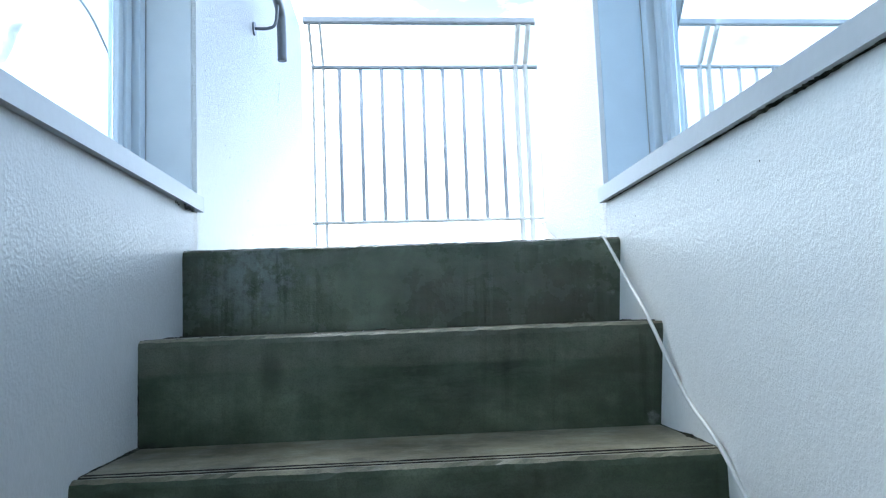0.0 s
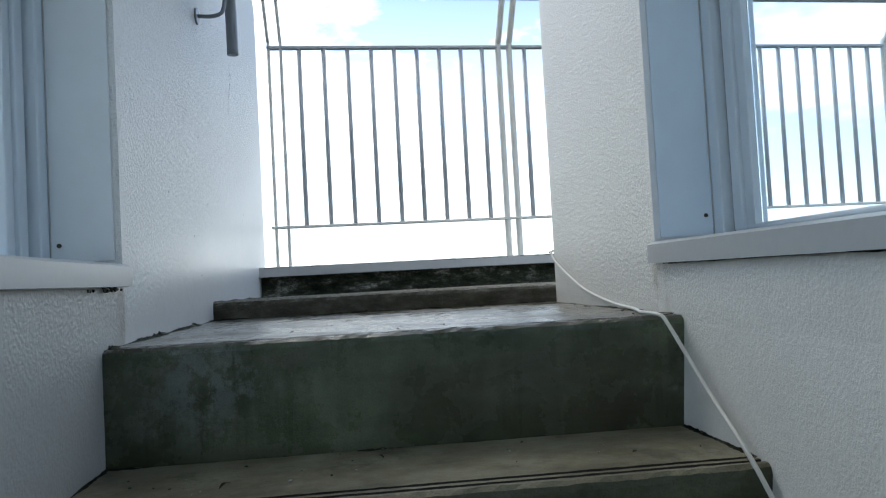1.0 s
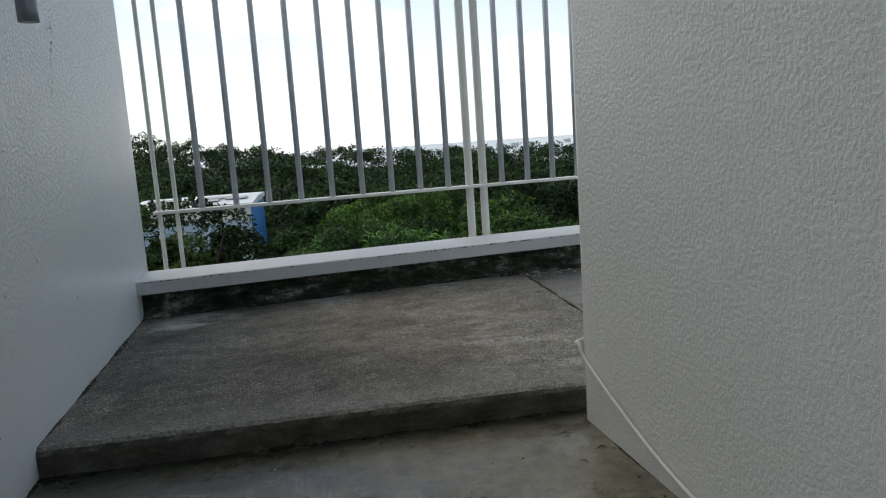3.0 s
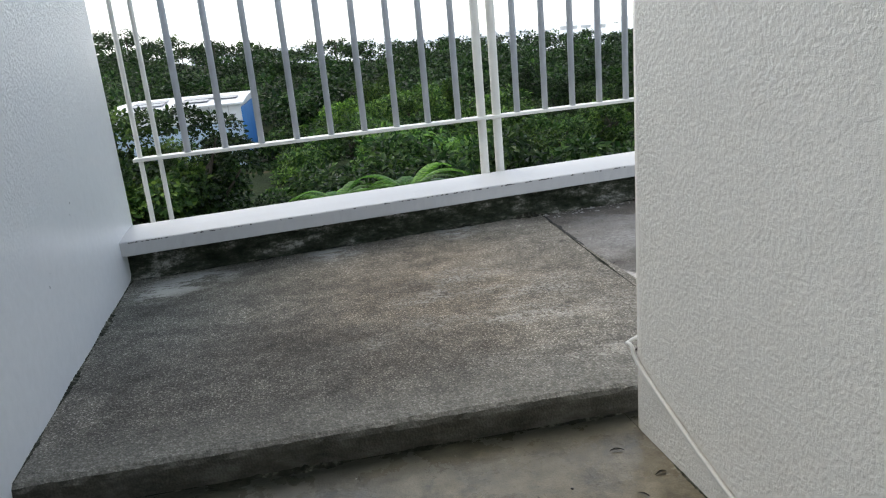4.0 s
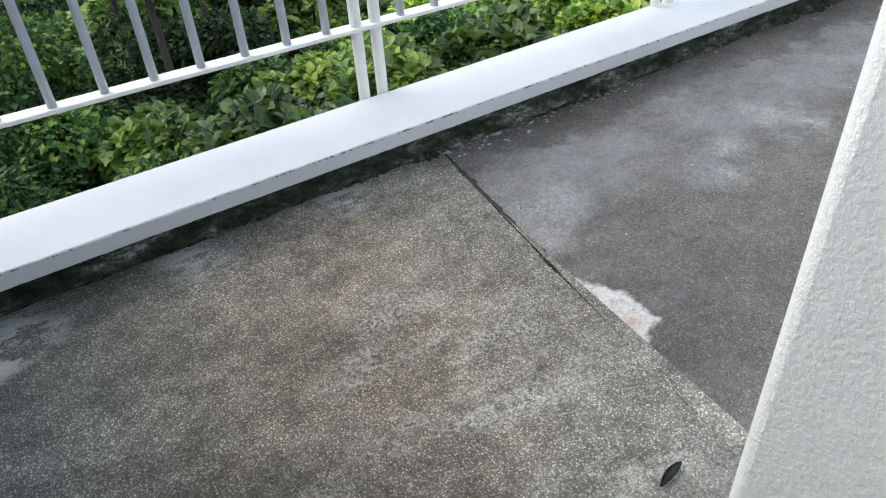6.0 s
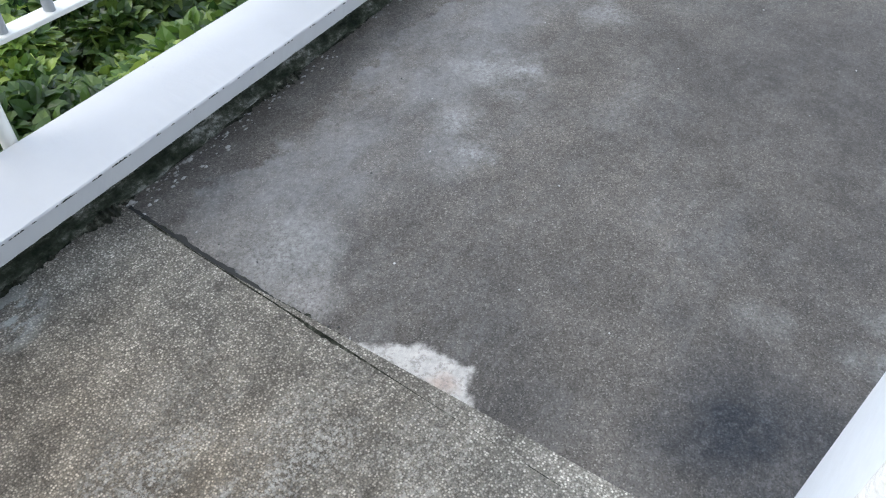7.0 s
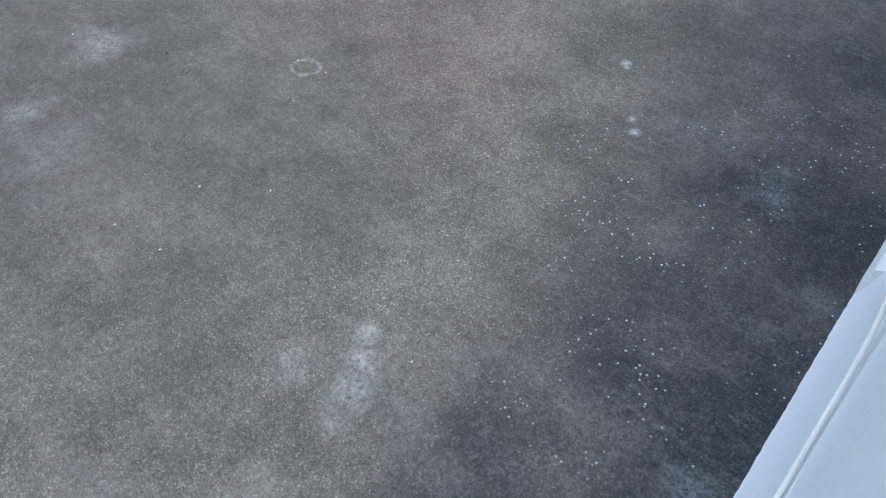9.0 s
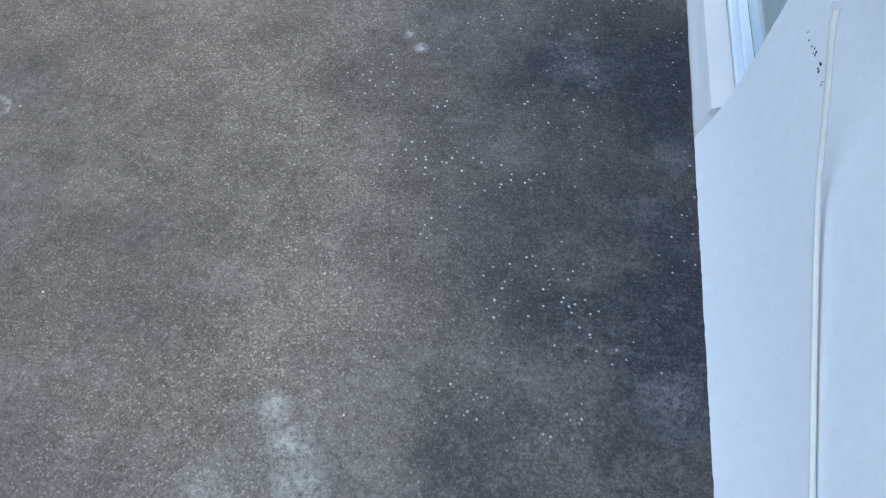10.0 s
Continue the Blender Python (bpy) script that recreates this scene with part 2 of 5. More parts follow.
def stair_concrete(name, landing):
    s = Mat(name, 0.55, spec=0.38 if landing else 0.25)
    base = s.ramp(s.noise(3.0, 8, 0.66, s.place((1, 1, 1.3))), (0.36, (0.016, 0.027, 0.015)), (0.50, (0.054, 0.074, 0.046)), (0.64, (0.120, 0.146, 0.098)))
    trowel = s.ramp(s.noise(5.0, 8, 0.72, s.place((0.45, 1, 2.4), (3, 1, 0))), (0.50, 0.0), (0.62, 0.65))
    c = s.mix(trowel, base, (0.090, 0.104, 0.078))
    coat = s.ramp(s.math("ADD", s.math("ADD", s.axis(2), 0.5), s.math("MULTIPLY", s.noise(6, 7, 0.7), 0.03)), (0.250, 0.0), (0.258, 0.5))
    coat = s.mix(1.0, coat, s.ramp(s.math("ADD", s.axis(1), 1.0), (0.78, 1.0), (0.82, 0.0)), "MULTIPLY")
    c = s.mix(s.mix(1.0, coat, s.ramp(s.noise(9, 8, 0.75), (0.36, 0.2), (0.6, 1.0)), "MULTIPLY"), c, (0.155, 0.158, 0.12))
    chips = s.ramp(s.noise(17, 9, 0.78, s.place((1.0, 1.0, 0.8), (1.3, 6, 2))), (0.47, 0.0), (0.54, 0.9))
    chips = s.mix(1.0, chips, s.spot((-0.35, 0.0, -0.07), 0.04, 0.15, 0.14, 9, (1, 1, 1.4)), "MULTIPLY")
    c = s.mix(chips, c, (0.17, 0.195, 0.185))
    brown = s.ramp(s.noise(2.4, 6, 0.6, s.place((0.7, 1, 1.6), (7, 3, 1))), (0.50, 0.0), (0.66, 0.6))
    c = s.mix(brown, c, (0.030, 0.026, 0.017))
    for at, r0, r1, st, f in (((-0.293, 0.0, -0.05), 0.0015, 0.0035, (1, 1, 0.055), 0.9), ((0.216, -0.287, -0.245), 0.004, 0.008, (1, 1, 0.22), 0.85), ((-0.26, -0.287, -0.27), 0.010, 0.03, (1, 1, 0.5), 0.5)):
        c = s.mix(s.math("MULTIPLY", s.spot(at, r0, r1, 0.006, 60, st), f), c, (0.008, 0.009, 0.008))
    for at, r in (((0.475, 0.0, -0.13), 0.012), ((0.46, -0.287, -0.38), 0.016), ((0.41, 0.0, -0.105), 0.006)):
        c = s.mix(s.math("MULTIPLY", s.spot(at, 0.0, r, 0.02, 70), 0.85), c, (0.42, 0.43, 0.42))
    # treads are coloured paler and browner than the risers
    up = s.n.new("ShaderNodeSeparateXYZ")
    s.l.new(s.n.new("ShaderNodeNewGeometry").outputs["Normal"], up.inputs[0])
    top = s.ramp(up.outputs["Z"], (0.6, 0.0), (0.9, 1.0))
    if landing:
        tread = s.ramp(s.noise(4.0, 8, 0.70, s.place((0.8, 1.5, 1), (5, 2, 0))), (0.38, (0.025, 0.026, 0.018)), (0.50, (0.088, 0.082, 0.062)), (0.62, (0.20, 0.19, 0.15)))
        khaki = s.math("MULTIPLY", s.near(0.26, 0.60, 0.12, 0.46, 0.4, 5), 0.7)
        tread = s.mix(khaki, tread, s.ramp(s.noise(22, 7, 0.72), (0.36, (0.12, 0.098, 0.06)), (0.5, (0.235, 0.195, 0.125)), (0.64, (0.33, 0.285, 0.195))))
        worn = s.ramp(s.noise(15, 8, 0.74, s.place((0.8, 1.3, 1), (1, 3, 0))), (0.53, 0.0), (0.57, 0.75))
        worn = s.mix(1.0, worn, s.near(0.02, 0.34, 0.10, 0.42, 0.3, 5), "MULTIPLY")
        tread = s.mix(worn, tread, (0.33, 0.33, 0.31))
        band = s.ramp(s.math("ADD", s.axis(1), s.math("MULTIPLY", s.noise(9, 4), 0.03)), (0.176, 0.6), (0.190, 0.0))
        tread = s.mix(band, tread, (0.085, 0.078, 0.060))
        edge = s.near(-0.42, 0.42, 0.05, 0.48, 0.35, 5)
        tread = s.mix(s.math("MULTIPLY", edge, 0.72), tread, (0.045, 0.048, 0.038))
        far = s.ramp(s.math("ADD", s.axis(1), s.math("MULTIPLY", s.noise(7, 5), 0.09)), (0.90, 0.0), (0.96, 0.8))
        tread = s.mix(far, tread, (0.022, 0.026, 0.018))
    else:
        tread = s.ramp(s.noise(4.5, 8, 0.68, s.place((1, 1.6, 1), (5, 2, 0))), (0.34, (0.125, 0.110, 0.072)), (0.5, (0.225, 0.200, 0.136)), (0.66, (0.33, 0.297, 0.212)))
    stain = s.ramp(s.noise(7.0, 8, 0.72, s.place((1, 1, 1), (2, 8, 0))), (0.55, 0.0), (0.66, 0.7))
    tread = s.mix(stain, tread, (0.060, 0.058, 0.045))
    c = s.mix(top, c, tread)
    c = s.mix(s.ramp(s.noise(380, 3), (0.45, 0.0), (0.75, 0.45)), c, (0.03, 0.03, 0.026))
    s.color(c)
    if landing:
        s.rough(s.ramp(s.noise(7, 7, 0.68), (0.36, 0.10), (0.60, 0.42)))
    else:
        s.rough(s.ramp(s.noise(7, 6, 0.65), (0.34, 0.30), (0.62, 0.65)))
    s.bump(s.noise(30, 6), 0.25, 0.006).bump(s.noise(260, 3), 0.22, 0.002)
    return s.m


def aggregate(name, dark, mid, lite, speck, patches, grain, veil, low=0.55, high=1.25):
    s = Mat(name, 0.85, spec=0.3)
    cells = s.voronoi(grain, "Color")
    sep = s.n.new("ShaderNodeSeparateColor")
    s.l.new(cells, sep.inputs[0])
    grains = s.ramp(sep.outputs[0], (0.0, dark), (0.5, mid), (0.90, lite), (1.0, speck))
    broad = s.ramp(s.noise(2.6, 7, 0.66), (0.32, low), (0.5, 0.9), (0.68, high))
    c = s.mix(1.0, grains, broad, "MULTIPLY")
    lich = s.ramp(s.noise(3.6, 9, 0.74, s.place((0.55, 1.5, 1), (2.2, 0.7, 0))), (0.50, 0.0), (0.64, veil))
    lich = s.mix(1.0, lich, s.ramp(s.noise(120, 3, 0.7), (0.36, 0.1), (0.58, 1.0)), "MULTIPLY")
    c = s.mix(lich, c, patches)
    s.bump(s.voronoi(grain), 0.5, 0.002).bump(s.noise(26, 5), 0.22, 0.006)
    return s, c


def slab_material():
    """Exposed aggregate: pale pebbles in a dark matrix, under darker patches, lichen and cement smears."""
    s = Mat("aggregate_concrete", 0.85, spec=0.3)
    far = s.voronoi(250)
    sep = s.n.new("ShaderNodeSeparateColor")
    s.l.new(s.voronoi(250, "Color"), sep.inputs[0])
    stone = s.ramp(sep.outputs[0], (0.0, (0.165, 0.152, 0.127)), (0.45, (0.275, 0.254, 0.216)), (0.80, (0.405, 0.376, 0.323)), (1.0, (0.60, 0.56, 0.485)))
    fines = s.ramp(s.noise(420, 3, 0.7), (0.35, (0.068, 0.062, 0.051)), (0.65, (0.200, 0.184, 0.154)))
    c = s.mix(s.ramp(far, (0.28, 1.0), (0.60, 0.0)), fines, stone)
    tone = s.ramp(s.noise(2.8, 8, 0.7, s.place((0.8, 1.2, 1), (3, 1, 0))), (0.34, 0.64), (0.5, 1.0), (0.66, 1.42))
    tone = s.mix(1.0, tone, s.ramp(s.noise(17, 6, 0.72), (0.34, 0.66), (0.66, 1.36)), "MULTIPLY")
    for x, y, r0, r1, f in ((-0.62, 1.6, 0.25, 1.0, 0.66), (-0.20, 1.32, 0.15, 0.60, 0.84), (0.0, 1.38, 0.08, 0.45, 0.85), (-0.2, 2.02, 0.02, 0.35, 0.7), (0.50, 1.45, 0.15, 0.55, 0.84)):
        tone = s.mix(s.near(x, y, r0, r1, 0.5, 4), tone, s.mix(1.0, tone, f, "MULTIPLY"))
    c = s.mix(1.0, c, tone, "MULTIPLY")
    rust = s.near(0.30, 1.55, 0.15, 0.60, 0.4, 4)
    c = s.mix(rust, c, s.mix(1.0, c, (0.98, 0.88, 0.77), "MULTIPLY"))
    cool = s.near(-0.40, 1.80, 0.12, 0.55, 0.4, 4)
    c = s.mix(cool, c, s.mix(1.0, c, (0.90, 0.98, 1.0), "MULTIPLY"))
    lich = s.ramp(s.noise(110, 5, 0.8), (0.46, 0.0), (0.58, 0.85))
    lich = s.mix(1.0, lich, s.ramp(s.noise(3.8, 9, 0.74, s.place((0.6, 1.6, 1), (8, 1, 0))), (0.47, 0.0), (0.60, 0.85)), "MULTIPLY")
    where = s.mix(1.0, s.near(0.42, 1.38, 0.15, 0.52, 0.3, 5), s.near(0.62, 1.12, 0.05, 0.34, 0.3, 5), "LIGHTEN")
    c = s.mix(s.mix(1.0, lich, where, "MULTIPLY"), c, (0.50, 0.475, 0.42))
    smear = s.ramp(s.noise(13, 7, 0.74, s.place((0.8, 1.6, 1), (4, 4, 0))), (0.47, 0.0), (0.52, 0.85))
    for x, y, r in ((-0.40, 1.92, 0.12), (-0.30, 1.99, 0.13), (0.10, 2.06, 0.10), (0.50, 2.10, 0.10)):
        c = s.mix(s.mix(1.0, smear, s.near(x, y, 0.02, r, 0.1, 9), "MULTIPLY"), c, (0.40, 0.41, 0.385))
    # the slab darkens towards the kerb foot
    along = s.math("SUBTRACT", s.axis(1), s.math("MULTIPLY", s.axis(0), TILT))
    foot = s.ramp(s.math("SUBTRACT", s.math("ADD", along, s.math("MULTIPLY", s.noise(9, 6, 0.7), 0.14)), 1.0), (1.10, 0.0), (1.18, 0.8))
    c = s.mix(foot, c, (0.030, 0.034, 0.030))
    front = s.math("ADD", s.math("SUBTRACT", s.axis(1), s.math("MULTIPLY", s.axis(0), -0.054)), s.math("MULTIPLY", s.noise(7, 6, 0.7), 0.12))
    worn = s.ramp(s.noise(90, 6, 0.78), (0.36, (0.09, 0.088, 0.075)), (0.5, (0.17, 0.165, 0.142)), (0.64, (0.32, 0.31, 0.27)))
    c = s.mix(s.ramp(s.math("SUBTRACT", front, 0.5), (0.50, 0.7), (0.66, 0.0)), c, worn)
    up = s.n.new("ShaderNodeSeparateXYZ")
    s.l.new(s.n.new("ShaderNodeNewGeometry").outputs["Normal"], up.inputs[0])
    # upright front face coloured darker and browner than the top
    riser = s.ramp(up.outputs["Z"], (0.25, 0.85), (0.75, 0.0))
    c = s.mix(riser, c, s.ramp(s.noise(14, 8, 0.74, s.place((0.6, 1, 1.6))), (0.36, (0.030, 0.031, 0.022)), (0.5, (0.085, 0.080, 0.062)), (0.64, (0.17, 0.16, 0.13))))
    s.color(c)
    s.bump(far, 0.55, 0.003).bump(s.noise(26, 5), 0.22, 0.006)
    return s.m


def terrace_material():
    s, c = aggregate("terrace_concrete", (0.085, 0.076, 0.065), (0.131, 0.117, 0.101), (0.172, 0.155, 0.135), (0.28, 0.26, 0.23), (0.205, 0.198, 0.188), 400, 0.5, 0.74, 1.12)
    dots = s.ramp(s.voronoi(11), (0.022, 0.95), (0.034, 0.0))
    c = s.mix(s.mix(1.0, dots, s.ramp(s.noise(3, 2), (0.5, 0.0), (0.55, 1.0)), "MULTIPLY"), c, (0.55, 0.54, 0.52))
    soft = s.ramp(s.noise(5.0, 9, 0.72, s.place((0.8, 1.2, 1), (1, 5, 0))), (0.42, 0.0), (0.60, 1.0))
    fine = s.ramp(s.noise(120, 6, 0.8), (0.38, 0.12), (0.58, 1.0))
    cloud = s.mix(1.0, soft, fine, "MULTIPLY")
    blotch = s.ramp(s.noise(8, 8, 0.74, s.place((1, 1, 1), (5, 7, 0))), (0.34, 0.78), (0.5, 1.0), (0.66, 1.22))
    c = s.mix(1.0, c, blotch, "MULTIPLY")
    brown = s.near(2.0, -0.15, 0.35, 1.15, 0.5, 3)
    c = s.mix(brown, c, s.mix(1.0, c, (1.09, 0.98, 0.93), "MULTIPLY"))
    # dampness in patches, plus the wall's bluish shade painted along its foot
    damp_shade = s.ramp(s.noise(2.1, 6, 0.6, s.place((1, 1, 1), (3, 9, 0))), (0.48, 0.0), (0.72, 0.35))
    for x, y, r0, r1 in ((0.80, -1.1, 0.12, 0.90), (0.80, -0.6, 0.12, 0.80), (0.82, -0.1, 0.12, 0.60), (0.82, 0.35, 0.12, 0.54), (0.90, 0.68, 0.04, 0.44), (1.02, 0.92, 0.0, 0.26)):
        damp_shade = s.mix(1.0, damp_shade, s.math("MULTIPLY", s.near(x, y, r0, r1, 0.4, 5), 0.92), "LIGHTEN")
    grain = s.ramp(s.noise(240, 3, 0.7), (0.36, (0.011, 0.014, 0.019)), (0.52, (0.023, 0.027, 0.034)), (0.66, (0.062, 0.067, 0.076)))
    damp_shade = s.mix(1.0, damp_shade, s.ramp(s.noise(6, 8, 0.72, s.place((1, 1, 1), (9, 4, 0))), (0.36, 0.62), (0.56, 1.0)), "MULTIPLY")
    c = s.mix(damp_shade, c, grain)
    # broad area farther out on the terrace made darker
    c = s.mix(s.math("MULTIPLY", s.near(2.35, 0.65, 0.30, 1.1, 0.5, 3), 0.58), c, (0.050, 0.047, 0.046))
    flecks = s.mix(1.0, s.ramp(s.voronoi(70), (0.10, 0.95), (0.18, 0.0)), s.ramp(s.noise(9, 6, 0.75), (0.50, 0.0), (0.56, 1.0)), "MULTIPLY")
    c = s.mix(s.mix(1.0, flecks, s.near(0.95, 0.05, 0.25, 0.75, 0.3, 6), "MULTIPLY"), c, (0.50, 0.51, 0.52))
    # pale lime bloom some way in from the kerb, dark bluish strip right under it
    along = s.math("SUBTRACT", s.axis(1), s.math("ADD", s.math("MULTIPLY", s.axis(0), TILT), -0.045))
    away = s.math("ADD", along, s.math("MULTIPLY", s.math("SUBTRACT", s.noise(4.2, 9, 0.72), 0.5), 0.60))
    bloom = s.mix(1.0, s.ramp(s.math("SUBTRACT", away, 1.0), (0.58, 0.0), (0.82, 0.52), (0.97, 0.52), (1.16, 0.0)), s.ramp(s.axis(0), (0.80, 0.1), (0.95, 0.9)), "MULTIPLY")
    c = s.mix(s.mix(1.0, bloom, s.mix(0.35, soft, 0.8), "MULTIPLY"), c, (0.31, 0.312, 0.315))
    graded = s.ramp(s.math("SUBTRACT", s.math("ADD", along, s.math("MULTIPLY", s.math("SUBTRACT", s.noise(5, 8, 0.75), 0.5), 0.32)), 1.0), (1.00, 0.0), (1.20, 0.95))
    graded = s.mix(1.0, graded, s.ramp(s.noise(14, 8, 0.75), (0.36, 0.6), (0.56, 1.0)), "MULTIPLY")
    c = s.mix(graded, c, (0.024, 0.038, 0.060))
    for x, y, r0, r1, w, f, rgb in (
            (1.74, 1.79, 0.0, 0.15, 0.34, 0.7, (0.38, 0.38, 0.37)),
            (1.83, 1.74, 0.0, 0.06, 0.18, 0.6, (0.38, 0.38, 0.37)),
            (1.395, 1.665, 0.0, 0.07, 0.16, 0.75, (0.40, 0.40, 0.39)),
            (1.50, 1.765, 0.0, 0.08, 0.16, 0.7, (0.40, 0.40, 0.39)),
            (2.20, 1.68, 0.0, 0.10, 0.24, 0.7, (0.38, 0.375, 0.365)),
            (2.34, 1.80, 0.0, 0.14, 0.32, 0.5, (0.32, 0.32, 0.31)),
            (0.92, 1.81, 0.0, 0.14, 0.20, 0.85, (0.36, 0.35, 0.33)),
            (0.83, 1.66, 0.0, 0.07, 0.10, 0.9, (0.40, 0.38, 0.36)),
            (1.325, 0.632, 0.0, 0.030, 0.05, 0.95, (0.42, 0.42, 0.40)),
            (1.30, 0.675, 0.0, 0.032, 0.06, 0.8, (0.36, 0.36, 0.35)),
            (1.265, 0.725, 0.0, 0.045, 0.09, 0.75, (0.33, 0.33, 0.32)),
            (1.25, 0.79, 0.0, 0.05, 0.12, 0.6, (0.30, 0.30, 0.29)),
            (1.26, 0.95, 0.0, 0.07, 0.16, 0.5, (0.28, 0.28, 0.27)),
            (1.385, 0.75, 0.0, 0.05, 0.12, 0.5, (0.28, 0.28, 0.27)),
            (2.14, 0.71, 0.0, 0.12, 0.28, 0.4, (0.24, 0.235, 0.23)),
            (2.26, 0.70, 0.0, 0.06, 0.16, 0.6, (0.28, 0.275, 0.27)),
            (2.36, 0.45, 0.0, 0.10, 0.24, 0.6, (0.30, 0.29, 0.28)),
            (1.37, -0.276, 0.0, 0.016, 0.03, 0.95, (0.60, 0.60, 0.60)),
            (1.36, -0.262, 0.0, 0.012, 0.03, 0.95, (0.55, 0.55, 0.55)),
            (1.26, -0.115, 0.0, 0.012, 0.03, 0.95, (0.60, 0.60, 0.60)),
            (1.235, -0.085, 0.0, 0.015, 0.03, 0.95, (0.60, 0.60, 0.60)),
            (0.94, -0.10, 0.0, 0.07, 0.20, 0.5, (0.26, 0.27, 0.29)),
            (0.775, 0.10, 0.0, 0.05, 0.12, 0.6, (0.24, 0.25, 0.27)),
            (0.775, 0.53, 0.0, 0.06, 0.14, 0.5, (0.24, 0.25, 0.27))):
        c = s.mix(s.mix(1.0, s.math("MULTIPLY", s.near(x, y, r0, r1, w, 13), f), s.mix(0.3, fine, cloud), "MULTIPLY"), c, rgb)
    scuff = s.ramp(s.noise(13, 9, 0.8, s.place((1, 1.1, 1), (6, 2, 0))), (0.51, 0.0), (0.60, 0.17))
    c = s.mix(s.mix(1.0, scuff, fine, "MULTIPLY"), c, (0.25, 0.24, 0.23))
    lines = s.ramp(s.noise(6, 5, 0.6, s.place((0.6, 9, 1), (2, 2, 0)), 0.6), (0.62, 0.0), (0.68, 0.14))
    c = s.mix(s.mix(1.0, lines, fine, "MULTIPLY"), c, (0.27, 0.26, 0.25))
    # ragged white crust by the joint, pinkish where it is worn
    crust = s.patch([(0.772, 1.280), (0.866, 1.338), (0.866, 1.430), (0.795, 1.548)], 0.055, 34, 0.006)
    worn = s.near(0.815, 1.365, 0.01, 0.035, 0.05, 30)
    body = s.mix(s.math("MULTIPLY", worn, 0.8), (0.52, 0.49, 0.45), (0.44, 0.34, 0.28))
    body = s.mix(s.ramp(s.noise(70, 6, 0.75), (0.52, 0.0), (0.60, 0.7)), body, (0.26, 0.23, 0.21))
    c = s.mix(s.math("MULTIPLY", crust, 0.95), c, body)
    ring = s.near(1.925, 0.203, 0.030, 0.036, 0.05, 22)
    core = s.near(1.925, 0.203, 0.024, 0.031, 0.05, 22)
    c = s.mix(s.mix(1.0, s.math("MULTIPLY", s.math("SUBTRACT", ring, core), 0.6), fine, "MULTIPLY"), c, (0.38, 0.38, 0.37))
    mid = s.ramp(s.noise(75, 7, 0.8), (0.34, 0.80), (0.5, 1.0), (0.66, 1.22))
    c = s.mix(1.0, c, mid, "MULTIPLY")
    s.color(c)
    return s.m


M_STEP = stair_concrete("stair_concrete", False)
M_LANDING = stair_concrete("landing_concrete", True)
M_SLAB = slab_material()
M_TERRACE = terrace_material()


def kerb_material():
    s = Mat("mossy_concrete", 0.9, spec=0.15)
    c = s.ramp(s.noise(16, 8, 0.75, s.place((0.6, 1, 1.4))), (0.38, (0.012, 0.015, 0.010)), (0.50, (0.045, 0.052, 0.036)), (0.57, (0.12, 0.12, 0.10)), (0.64, (0.34, 0.34, 0.31)))
    s.color(s.mix(s.ramp(s.noise(90, 5, 0.7), (0.48, 0.0), (0.6, 0.6)), c, (0.022, 0.030, 0.016)))
    s.bump(s.noise(45, 7, 0.65), 0.8, 0.010)
    return s.m


M_KERB = kerb_material()


def chalky_white(name, k):
    s = Mat(name, 0.5)
    c = s.ramp(s.noise(3, 5), (0.3, (0.57 * k, 0.565 * k, 0.565 * k)), (0.7, (0.64 * k, 0.635 * k, 0.635 * k)))
    dirt = s.ramp(s.noise(55, 6, 0.7), (0.66, 0.0), (0.74, 0.8))
    dirt = s.mix(1.0, dirt, s.ramp(s.noise(4, 3), (0.5, 0.0), (0.62, 1.0)), "MULTIPLY")
    s.color(s.mix(dirt, c, (0.25, 0.24, 0.21)))
    s.bump(s.noise(70, 5), 0.2, 0.003)
    return s.m


M_WHITE = chalky_white("white_paint", 1.0)
M_COPING = chalky_white("coping_paint", 0.86)
M_ALU = plain("white_aluminium", (0.64, 0.71, 0.78), 0.32, 0.0, 0.04)
M_REVEAL = plain("painted_reveal", (0.66, 0.76, 0.86), 0.4, 0.0, 0.05)
M_REVEAL_PALE = plain("pale_reveal", (0.72, 0.76, 0.80), 0.4, 0.0, 0.05)
M_SILL = plain("sill_stone", (0.45, 0.46, 0.47), 0.3, 0.0, 0.025, 70)
M_GASKET = plain("rubber_gasket", (0.045, 0.045, 0.04), 0.6)
M_BAR = plain("grey_painted_steel", (0.44, 0.465, 0.50), 0.38, 0.0, 0.10, 14)
M_POST = plain("cream_painted_steel", (0.72, 0.71, 0.66), 0.4, 0.0, 0.06, 14)
M_RAIL = plain("handrail_steel", (0.22, 0.24, 0.27), 0.3, 0.3, 0.1)
M_CABLE = plain("white_cable", (0.66, 0.65, 0.61), 0.38, 0.0, 0.05)
M_CEIL = plain("ceiling_plaster", (0.70, 0.69, 0.66), 0.8)
M_JOINT = plain("joint_filler", (0.03, 0.03, 0.028), 0.95)
M_MORTAR = plain("mortar", (0.42, 0.41, 0.39), 0.9, 0, 0.3, 30)

glass = bpy.data.materials.new("window_glass")
glass.use_nodes = True
gb = glass.node_tree.nodes["Principled BSDF"]
gb.inputs["Base Color"].default_value = (0.80, 0.91, 0.97, 1)
gb.inputs["Roughness"].default_value = 0.0
gb.inputs["Transmission Weight"].default_value = 1.0
gb.inputs["IOR"].default_value = 1.45


